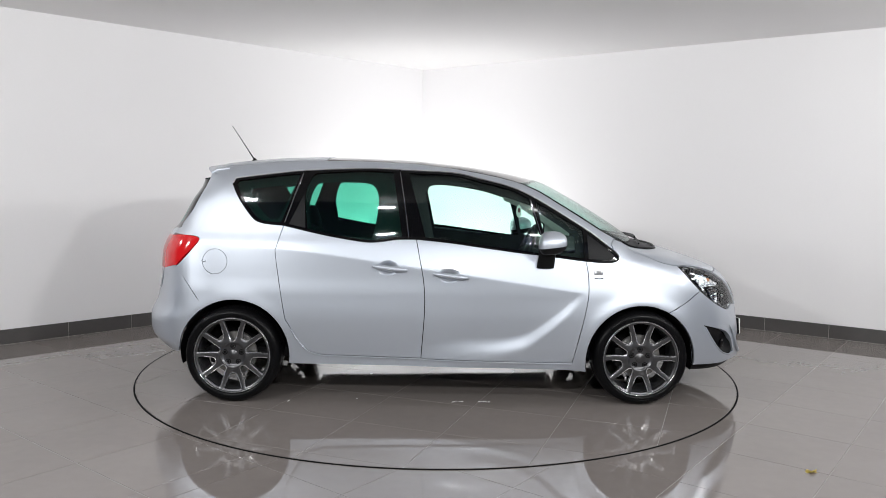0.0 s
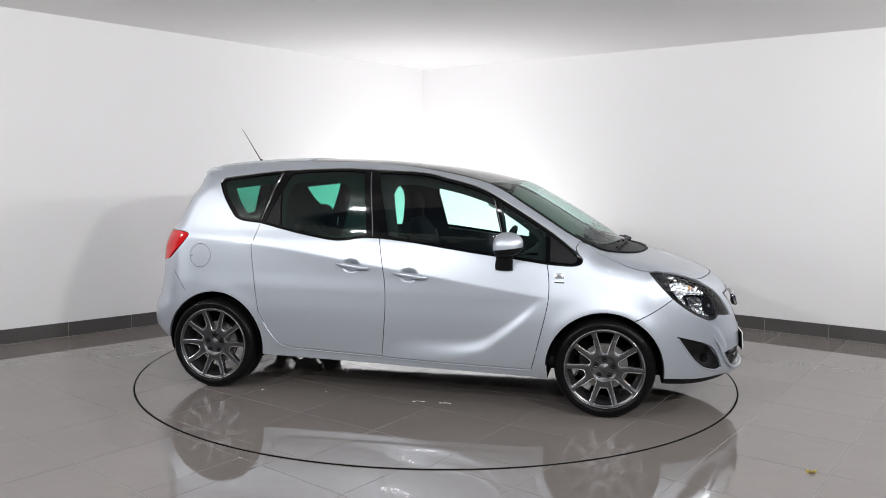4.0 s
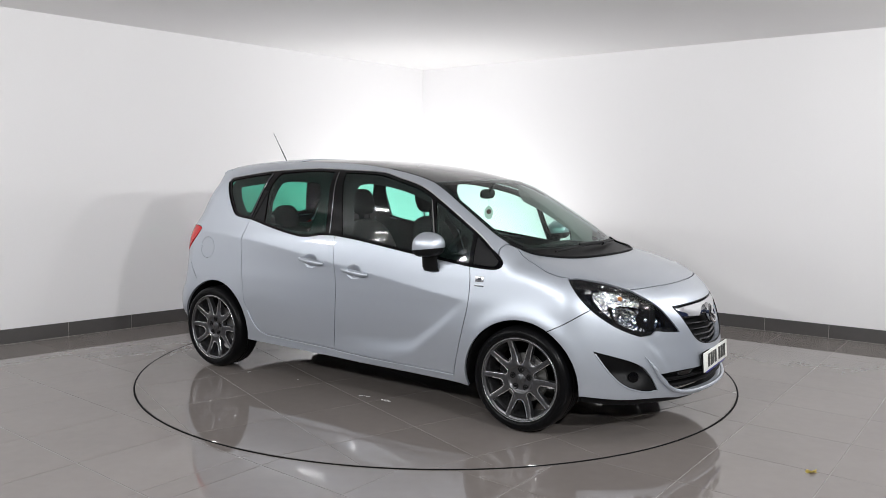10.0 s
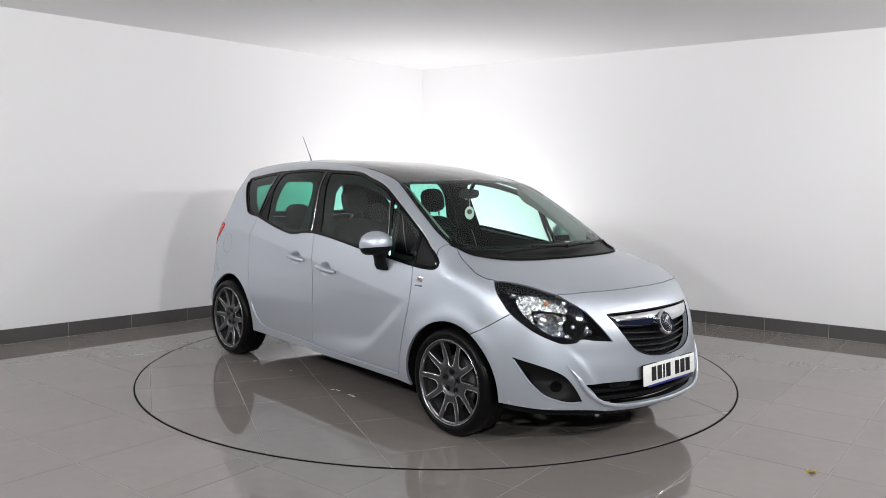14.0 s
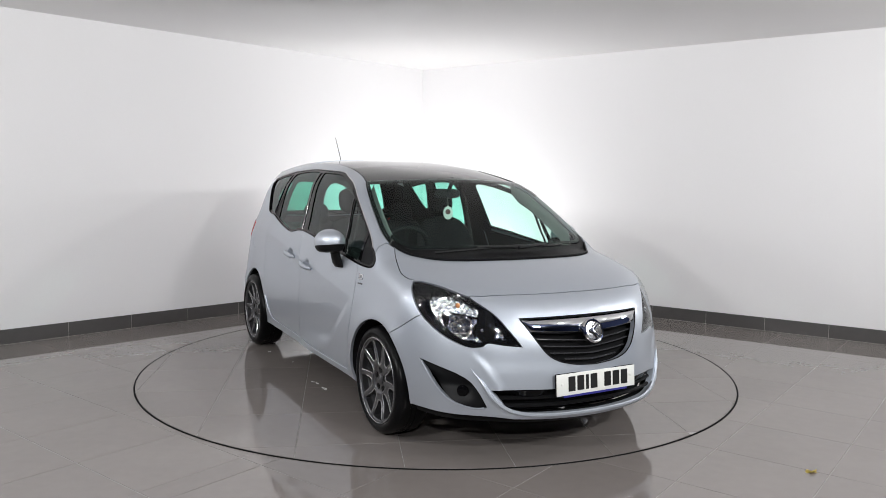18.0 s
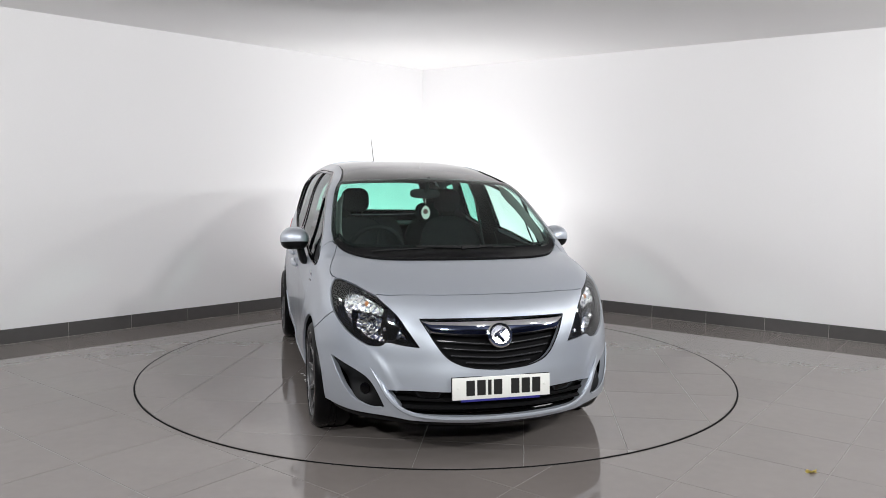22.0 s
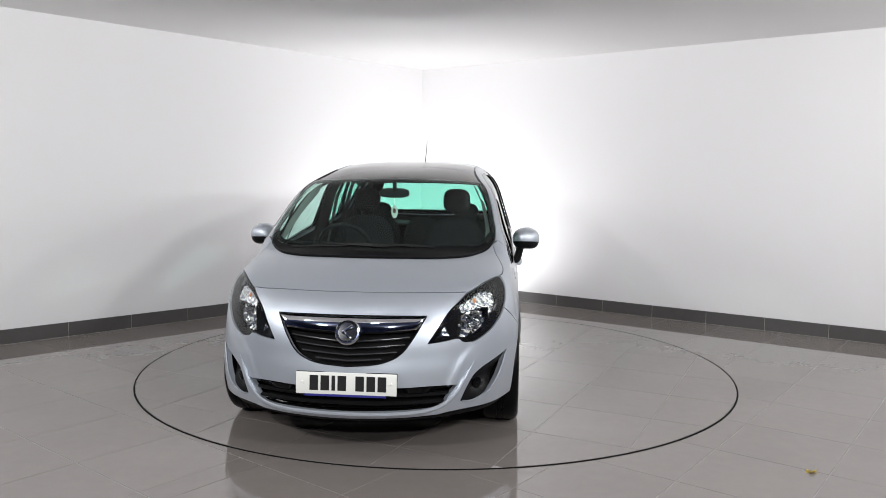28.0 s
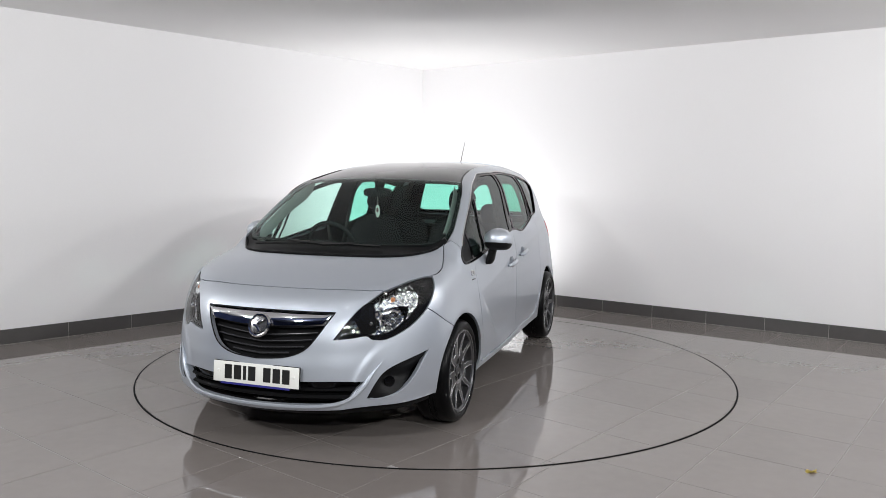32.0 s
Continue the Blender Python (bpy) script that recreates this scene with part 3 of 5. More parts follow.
# front bumper: one skin from arch to arch, open for grille, intake and fog lamps
dr = DRUM_F.flat
half_edge = loop(dr(to3(TOP, BON_FRONT[::-1])), flow(HL["inner"]), flow(HL["low"]), [p for p in flow(HL["outer"]) if p[1] < 0.742], dr(to3(SIDE, seam[::-1])), dr(to3(SIDE, arc(*ARCH_F, 59, -6, 14))), flow([(-0.945, 0.262), (-0.75, 0.252), (-0.55, 0.252), (-0.37, 0.240), (-0.15, 0.234), (0.0, 0.232)]))
m2 = np.array((-1, 1))
GRILLE = flow([(-0.392, 0.747), (-0.36, 0.705), (-0.315, 0.640), (-0.265, 0.575), (-0.21, 0.537), (-0.13, 0.514), (0.0, 0.503)])
GRILLE = loop(GRILLE, (GRILLE * m2)[::-1], flow([(0.392, 0.747), (0.2, 0.750), (0.0, 0.751), (-0.2, 0.750), (-0.392, 0.747)]))
INTAKE = flow([(0.0, 0.395), (-0.24, 0.392), (-0.38, 0.394), (-0.527, 0.388)])
INTAKE_LOW = flow([(-0.527, 0.388), (-0.487, 0.345), (-0.455, 0.298), (-0.42, 0.280), (-0.36, 0.272), (-0.18, 0.268), (0.0, 0.265)])
INTAKE = loop(INTAKE, INTAKE_LOW, (INTAKE_LOW * m2)[::-1], (INTAKE * m2)[::-1])
FOG = loop(flow([(-0.893, 0.520), (-0.77, 0.488), (-0.69, 0.462), (-0.63, 0.428), (-0.585, 0.370), (-0.548, 0.300)]), flow([(-0.548, 0.300), (-0.60, 0.292), (-0.66, 0.302), (-0.725, 0.326), (-0.78, 0.370), (-0.83, 0.430), (-0.893, 0.520)]))


def bumper_form(uv):
    """Shallow pressings: ledge over the intake, swage beside the fog lamp, flat for the plate."""
    u, v = np.abs(uv[:, 0]), uv[:, 1]
    d = np.zeros(len(u))
    swage = spline(v, [0.27, 0.35, 0.43, 0.52, 0.58], [0.425, 0.470, 0.515, 0.575, 0.64])
    d -= 0.0022 * np.exp(-(((u - swage) / 0.014) ** 2)) * step((0.60 - v) / 0.1)
    d += 0.004 * step((swage - 0.006 - u) / 0.022) * step((0.62 - v) / 0.10) * step((v - 0.30) / 0.05)
    d -= 0.008 * np.exp(-(((v - 0.257) / 0.014) ** 2)) * step((0.5 - u) / 0.1)
    rim = np.exp(-(((v - (0.745 - 0.0)) / 0.03) ** 2))
    d += 0.004 * rim * step((0.42 - u) / 0.05)
    return d


bumper = panel("front_bumper", DRUM_F, loop(half_edge, (half_edge * m2)[::-1]), PAINT, car, holes=[GRILLE, INTAKE, FOG, FOG * m2], h=0.018, relief=bumper_form, rim=0.03, gap=0.002)
bumper.data.set_sharp_from_angle(angle=radians(55))
lip_half = flow([(-0.624, 0.493), (-0.569, 0.425), (-0.530, 0.363), (-0.478, 0.312), (-0.42, 0.282), (-0.325, 0.266), (-0.178, 0.262), (0.0, 0.261)])
q = DRUM_F.lift(loop(lip_half, (lip_half * m2)[::-1][1:]))
k = np.linspace(-1, 1, len(q))
bm = bmesh.new()
tube(bm, [tuple(p) for p in q + outward(q) * 0.006], list(0.0115 * np.clip((1 - np.abs(k)) / 0.16, 0.15, 1)), 8)
part("bumper_ridge", bm, PAINT, bumper)
lipline = flow([(-0.955, 0.262), (-0.75, 0.252), (-0.55, 0.252), (-0.37, 0.240), (-0.15, 0.234), (0.0, 0.232)])
lipline = loop(lipline, (lipline * m2)[::-1][1:])
panel("bumper_lip", DRUM_F, loop(lipline, (lipline - np.array((0, 0.055)))[::-1]), BLACK, car, h=0.03, drop=0.03, rim=0.05, label="black lower bumper lip")
panel("grille_backing", DRUM_F, GRILLE, SHUT, car, h=0.04, drop=0.065, gap=-0.012, rim=0.0)
panel("intake_backing", DRUM_F, INTAKE, SHUT, car, h=0.04, drop=0.070, gap=-0.012, rim=0.0)
fogs = panel("fog_lamp_surround", DRUM_F, FOG, BLACK, car, h=0.02, both=True, gap=-0.004, rim=0.0, label="black plastic fog lamp recess",
             relief=lambda uv: 0.012 + 0.045 * step((uv[:, 1] - 0.29) / 0.12) * step((-0.56 - uv[:, 0]) / 0.1) * step((0.52 - uv[:, 1]) / 0.12))


def facing(u, v, out=0.0, proj=DRUM_F):
    """A pose on the skin: its z axis points outward, its y axis up."""
    q = proj.lift(np.array([(u, v)]))
    n = Vector(outward(q)[0])
    up = Vector((0, 0, 1))
    x = up.cross(n).normalized()
    y = n.cross(x)
    return Matrix.Translation(Vector(q[0]) + n * out) @ Matrix((x, y, n)).transposed().to_4x4()


def disc(bm, profile, n=32, m=None):
    """Rings (radius, height) about z."""
    s = len(bm.verts)
    rings = [[bm.verts.new((r * math.cos(2 * math.pi * i / n), r * math.sin(2 * math.pi * i / n), z)) for i in range(n)] for r, z in profile]
    for a, b in zip(rings, rings[1:]):
        for i in range(n):
            bm.faces.new((a[i], a[(i + 1) % n], b[(i + 1) % n], b[i]))
    bm.faces.new(rings[-1])
    bm.faces.new(rings[0][::-1])
    bmesh.ops.recalc_face_normals(bm, faces=bm.faces)
    if m is not None:
        bm.verts.ensure_lookup_table()
        bmesh.ops.transform(bm, matrix=m, verts=bm.verts[s:])


SLAT = speckle(shader("satin_black_slat", (0.035, 0.035, 0.038), 0.22), 300, 0.1)


# grille bars: chrome wing at the top, four dark slats below
def slat(v0, v1, u_end, sag, depth, thick):
    us = np.linspace(-u_end, u_end, 41)
    rows = []
    for v, out in ((v0, depth), ((v0 * 2 + v1) / 3, depth - thick), ((v0 + v1 * 2) / 3, depth - thick), (v1, depth)):
        q = DRUM_F.lift(np.stack([us, v - sag * (1 - np.abs(us) / u_end)], 1))
        rows.append(q - outward(q) * out)
    bm = bmesh.new()
    vs = [[bm.verts.new(p) for p in r] for r in rows]
    for a, b in zip(vs, vs[1:]):
        for i in range(len(us) - 1):
            bm.faces.new((a[i], a[i + 1], b[i + 1], b[i]))
    bmesh.ops.recalc_face_normals(bm, faces=bm.faces)
    return bm


edge_u = lambda v: spline(v, [0.503, 0.514, 0.537, 0.575, 0.640, 0.705, 0.747], [0.0, 0.13, 0.21, 0.265, 0.315, 0.36, 0.392])
bm = bmesh.new()
us = np.linspace(-0.388, 0.388, 61)
rows = []
for k, dp in ((0.0, 0.018), (0.05, 0.009), (0.27, 0.0025), (0.5, 0.0005), (0.73, 0.0025), (0.93, 0.009), (1.0, 0.024)):
    hi = 0.744 - 0 * us
    lo = 0.668 + 0.012 * np.clip(np.abs(us) / 0.33, 0, 1) ** 2 + np.clip(np.abs(us) - 0.335, 0, 1) * 1.05
    q = DRUM_F.lift(np.stack([us, hi + (lo - hi) * k], 1))
    rows.append(q - outward(q) * dp)
vs = [[bm.verts.new(p) for p in r] for r in rows]
for a, b in zip(vs, vs[1:]):
    for i in range(len(us) - 1):
        bm.faces.new((a[i], a[i + 1], b[i + 1], b[i]))
bmesh.ops.recalc_face_normals(bm, faces=bm.faces)
grille_bar = part("grille_bar", bm, CHROME, car, "chrome bar across the grille")
for i, v in enumerate((0.650, 0.612, 0.574, 0.540)):
    part("grille_slat", slat(v + 0.0055, v - 0.0055, float(edge_u(v - 0.018)) - 0.006, 0.022 - 0.004 * i, 0.034, 0.008), SLAT, car)
bm = bmesh.new()
tube(bm, [tuple(p) for p in (lambda q: q - outward(q) * 0.002)(DRUM_F.lift(resample(GRILLE, 0.02)))], 0.0035, 6, True)
part("grille_surround", bm, BLACK, car)
bm = bmesh.new()
disc(bm, [(0.052, -0.02), (0.066, -0.005), (0.066, 0.006), (0.060, 0.013), (0.053, 0.012), (0.049, 0.005), (0.0005, 0.008)], 40, facing(0, 0.668, 0.008))
emblem = part("front_emblem", bm, CHROME, car, "round plain chrome badge")
bm = bmesh.new()
disc(bm, [(0.0485, 0.004), (0.0485, 0.0085), (0.0005, 0.0105)], 36, facing(0, 0.668, 0.008))
part("badge_field", bm, STRIP, emblem, "grey metal badge centre")
bm = bmesh.new()
box(bm, -0.034, 0.034, -0.008, 0.008, 0.008, 0.018, 0.003, facing(0, 0.680, 0.010) @ pose(0, 0, 0, 0, 0, 35))
box(bm, -0.028, 0.028, -0.007, 0.007, 0.008, 0.018, 0.003, facing(0, 0.655, 0.010) @ pose(0, 0, 0, 0, 0, -50))
part("badge_shape", bm, CHROME, emblem)
for v, dp in ((0.345, 0.030), (0.308, 0.022)):
    part("intake_slat", slat(v + 0.011, v - 0.011, 0.505 - (0.345 - v) * 1.1, -0.004, dp, 0.012), BLACK, car)
for s in (-1, 1):
    us = np.linspace(0.265, 0.50, 16)
    bm = bmesh.new()
    top_, low_ = DRUM_F.lift(np.stack([s * us, 0.390 + 0 * us], 1)), DRUM_F.lift(np.stack([s * us, 0.372 - 0.022 * step((us - 0.27) / 0.03) * step((0.43 - us) / 0.06)], 1))
    a = [bm.verts.new(p) for p in top_ - outward(top_) * 0.006]
    b = [bm.verts.new(p) for p in low_ - outward(low_) * 0.026]
    for i in range(15):
        bm.faces.new((a[i], a[i + 1], b[i + 1], b[i]))
    part("intake_trim", bm, GLOSS, car)
WHITE = shader("plate_white", (0.78, 0.78, 0.74), 0.3)
INK = shader("plate_black", (0.012, 0.012, 0.012), 0.4)
BLUE = shader("plate_blue_strip", (0.03, 0.03, 0.22), 0.35)
plate_m = Matrix.Translation((2.203, 0, 0.415)) @ Matrix(((0, 0, 1), (1, 0, 0), (0, 1, 0))).to_4x4() @ pose(0, 0, 0, -4, 0, 0)
bm = bmesh.new()
box(bm, -0.26, 0.26, -0.0555, 0.0555, -0.004, 0.004, 0.0025, plate_m)
plate = part("number_plate", bm, WHITE, car, "white number plate with black bars")
xs = -0.188
for i in range(7):
    w = 0.018 if i == 2 else 0.044
    bm = bmesh.new()
    box(bm, xs, xs + w, -0.036, 0.040, 0.0042, 0.0056, 0.0, plate_m)
    part("plate_bar", bm, INK, plate, smooth=False)
    xs += w + (0.048 if i == 3 else 0.013)
for x in (-0.228, 0.232):
    bm = bmesh.new()
    disc(bm, [(0.008, 0.003), (0.008, 0.007), (0.005, 0.008)], 14, plate_m @ Matrix.Translation((x, 0.004, 0)))
    part("plate_screw", bm, WHITE, plate)
bm = bmesh.new()
box(bm, -0.215, 0.205, -0.067, -0.0555, -0.004, 0.002, 0.001, plate_m)
part("plate_strip", bm, BLUE, plate, "dark blue strip below the plate")
bm = bmesh.new()
box(bm, -0.262, 0.262, -0.058, 0.058, -0.014, -0.0045, 0.004, plate_m)
part("plate_holder", bm, BLACK, plate)
for s in (-1, 1):
    bm = bmesh.new()
    disc(bm, [(0.030, -0.004), (0.030, 0.003), (0.020, 0.006)], 24, facing(0.672 * s, 0.372, -0.034))
    f = part("fog_lamp", bm, GLOSS, car, "small dark fog lamp")
    bm = bmesh.new()
    edge = FOG[len(FOG) // 2 - 2:] * np.array((-s, 1))
    tube(bm, [tuple(p) for p in (lambda q: q + outward(q) * 0.0005)(DRUM_F.lift(edge))], 0.005, 6)
    part("fog_lamp_edge", bm, PAINT, f)
bm = bmesh.new()
ring = [facing(-0.545, 0.470, -0.007) @ Vector((0.027 * math.cos(a), 0.027 * math.sin(a), 0)) for a in np.linspace(0, 2 * math.pi, 33)[:-1]]
tube(bm, ring, 0.0014, 5, True)
part("tow_eye_cover", bm, PAINT, bumper)

# headlamps: clear cover, black bezel, silvery reflectors, bulbs
FACET = shader("faceted_reflector", (0.88, 0.89, 0.90), 0.16, 0.85)
t = FACET.node_tree
vor, bump_, co = t.nodes.new("ShaderNodeTexVoronoi"), t.nodes.new("ShaderNodeBump"), t.nodes.new("ShaderNodeTexCoord")
vor.inputs["Scale"].default_value = 55
bump_.inputs["Strength"].default_value, bump_.inputs["Distance"].default_value = 0.8, 0.010
t.links.new(co.outputs["Object"], vor.inputs["Vector"])
t.links.new(vor.outputs["Distance"], bump_.inputs["Height"])
t.links.new(bump_.outputs[0], t.nodes["Principled BSDF"].inputs["Normal"])
BOWL = shader("cut_reflector", (0.74, 0.75, 0.77), 0.10, 1.0)
t = BOWL.node_tree
cuts, lift_, co = t.nodes.new("ShaderNodeTexVoronoi"), t.nodes.new("ShaderNodeBump"), t.nodes.new("ShaderNodeTexCoord")
cuts.inputs["Scale"].default_value = 38
lift_.inputs["Strength"].default_value, lift_.inputs["Distance"].default_value = 0.75, 0.016
t.links.new(co.outputs["Object"], cuts.inputs["Vector"])
t.links.new(cuts.outputs["Distance"], lift_.inputs["Height"])
t.links.new(lift_.outputs[0], t.nodes["Principled BSDF"].inputs["Normal"])
AMBER = shader("amber_bulb", (0.42, 0.17, 0.07), 0.15)
LAMP = loop(flow(HL["top"]), flow(HL["inner"]), flow(HL["low"]), flow(HL["outer"]))
UPPER = loop(flow([(-0.886, 0.846), (-0.80, 0.862), (-0.692, 0.835), (-0.589, 0.792), (-0.534, 0.749)]), flow([(-0.534, 0.749), (-0.612, 0.758), (-0.731, 0.773), (-0.800, 0.771)]), flow([(-0.800, 0.771), (-0.792, 0.73), (-0.777, 0.692)]), flow([(-0.777, 0.692), (-0.835, 0.740), (-0.879, 0.800), (-0.886, 0.846)]))
MAIN = loop(flow([(-0.783, 0.755), (-0.70, 0.764), (-0.584, 0.742), (-0.51, 0.715), (-0.455, 0.645)]), flow([(-0.455, 0.645), (-0.53, 0.640), (-0.60, 0.628), (-0.70, 0.648), (-0.765, 0.690), (-0.783, 0.755)]))


def bowl(uv):
    u, v = uv.T
    d = 0.050 + 0.0 * u
    for cu, cv, r in ((-0.70, 0.703, 0.062), (-0.578, 0.690, 0.055)):
        d = d + 0.045 * np.clip(1 - ((u - cu) ** 2 + (v - cv) ** 2) / r ** 2, 0, 1)
    return d


lamps = panel("headlamp", DRUM_F, LAMP, GLASS_LAMP, car, h=0.022, rim=0.0, both=True, gap=0.0025, label="swept headlamp with clear cover")
for o in lamps:
    o.visible_shadow = False
panel("headlamp_bezel", DRUM_F, LAMP, GLOSS, car, holes=[UPPER, MAIN], h=0.02, rim=0.03, both=True, gap=0.0, parents=lamps, label="gloss black headlamp bezel",
      relief=lambda uv: 0.008 + 0.022 * step((np.array([np.min(np.hypot(*(LAMP - p).T)) for p in uv]) - 0.002) / 0.03))
panel("upper_reflector", DRUM_F, UPPER, FACET, car, h=0.012, rim=0.0, both=True, gap=-0.006, parents=lamps, relief=lambda uv: 0.042 + 0.008 * np.sin(uv[:, 0] * 160) * np.sin(uv[:, 1] * 90))
panel("main_reflector", DRUM_F, MAIN, BOWL, car, h=0.010, rim=0.0, both=True, gap=-0.008, parents=lamps, relief=bowl)
panel("headlamp_back", DRUM_F, LAMP, BLACK, car, h=0.05, rim=0.0, both=True, gap=0.0, drop=0.11, parents=lamps)
for s, lamp in zip((-1, 1), lamps):
    for u, v, r, mat, nm in ((0.70, 0.703, 0.017, CHROME, "bulb_shield"), (0.578, 0.690, 0.013, CHROME, "bulb_shield"), (0.715, 0.820, 0.013, AMBER, "indicator_bulb")):
        bm = bmesh.new()
        bmesh.ops.create_uvsphere(bm, u_segments=16, v_segments=10, radius=r)
        bmesh.ops.transform(bm, matrix=facing(s * u, v, -0.042), verts=bm.verts)
        part(nm, bm, mat, lamp)

# windows
PANES = {
    "rear_quarter_window": (loop(flow([(-1.330, 1.412), (-1.318, 1.428), (-1.29, 1.436), (-1.02, 1.472), (-0.915, 1.482)]), flow([(-0.915, 1.482), (-0.965, 1.33), (-1.025, 1.168)]), flow([(-1.025, 1.168), (-1.11, 1.174), (-1.155, 1.184), (-1.195, 1.212), (-1.275, 1.315), (-1.330, 1.412)])), GLASS_DARK),
    "rear_door_window": (loop(flow([(-0.815, 1.485), (-0.66, 1.497), (-0.47, 1.504), (-0.305, 1.499)]), flow([(-0.305, 1.499), (-0.270, 1.30), (-0.238, 1.086)]), flow([(-0.238, 1.086), (-0.30, 1.080), (-0.36, 1.068), (-0.45, 1.063), (-0.55, 1.074), (-0.74, 1.107), (-0.850, 1.131)]), flow([(-0.850, 1.131), (-0.870, 1.335), (-0.845, 1.435), (-0.815, 1.485)])), GLASS_DARK),
    "front_door_window": (loop(flow([(-0.195, 1.494), (0.09, 1.482), (0.25, 1.448), (0.47, 1.391), (0.588, 1.337)]), flow([(0.588, 1.337), (0.640, 1.16), (0.690, 0.986)]), flow([(0.690, 0.986), (0.47, 1.014), (0.09, 1.064), (-0.082, 1.082)]), flow([(-0.082, 1.082), (-0.14, 1.30), (-0.195, 1.494)])), GLASS_CLEAR),
    "front_quarter_window": (loop(flow([(0.632, 1.318), (0.665, 1.298), (0.80, 1.218), (0.938, 1.134)]), flow([(0.938, 1.134), (0.943, 1.04), (0.942, 0.958)]), flow([(0.942, 0.958), (0.84, 0.970), (0.722, 0.984)]), flow([(0.722, 0.984), (0.675, 1.15), (0.632, 1.318)])), GLASS_CLEAR),
}
SAIL = loop(flow([(0.972, 1.112), (1.085, 1.030), (1.140, 0.978)]), flow([(1.140, 0.978), (1.128, 0.955), (1.09, 0.948), (0.975, 0.955)]), flow([(0.975, 0.955), (0.972, 1.03), (0.972, 1.112)]))
FIN = loop([(-0.882, 1.350), (-0.872, 1.24), (-0.866, 1.135), (-0.92, 1.146), (-0.972, 1.158)])
surround = panel("window_surround", SIDE, loop(DLO_TOP, DLO_LOW, DLO_MID, DLO_REAR), GLOSS, car, holes=[v[0] for v in PANES.values()] + [SAIL, FIN], h=0.025, both=True, gap=0.002, rim=0.012, drop=0.003, label="gloss black window frame and pillars")
DARK_FIN = speckle(shader("satin_charcoal_trim", (0.010, 0.010, 0.011), 0.45, Specular_IOR_Level=0.12), 300, 0.1)
panel("sail_panel", SIDE, SAIL, DARK_FIN, car, h=0.03, both=True, gap=0.0, rim=0.01, drop=0.007, label="satin charcoal corner trim")
panel("door_fin", SIDE, FIN, DARK_FIN, car, h=0.03, both=True, gap=0.0, rim=0.01, drop=0.007, label="satin charcoal corner trim")
for nm, (lp, mat) in PANES.items():
    for o in panel(nm, SIDE, lp, mat, car, h=0.04, both=True, gap=-0.003, rim=0.0, drop=0.008):
        o.visible_shadow = True
for s in (-1, 1):
    for line, rad, mat, nm in ((DLO_TOP, 0.004, RIM_EDGE, "upper_bright_strip"), (np.vstack([DLO_LOW[20:], DLO_MID[1:], DLO_REAR[1:]]), 0.005, GLOSS, "waist_seal")):
        q = SIDE.lift(line)
        q = q + outward(q) * 0.001
        bm = bmesh.new()
        tube(bm, [tuple(p * np.array((1, -s, 1))) for p in q], rad, 6)
        part(nm, bm, mat, car)
    for line in ([(-0.255, 1.495), (-0.222, 1.30), (-0.192, 1.082)], [(-0.895, 1.483), (-0.94, 1.34), (-0.998, 1.165)], [(0.602, 1.322), (0.650, 1.16), (0.700, 0.988)]):
        q = SIDE.lift(flow(line))
        q = q + outward(q) * 0.000
        bm = bmesh.new()
        tube(bm, [tuple(p * np.array((1, -s, 1))) for p in q], 0.0035, 6)
        part("pillar_trim", bm, STRIP, car)

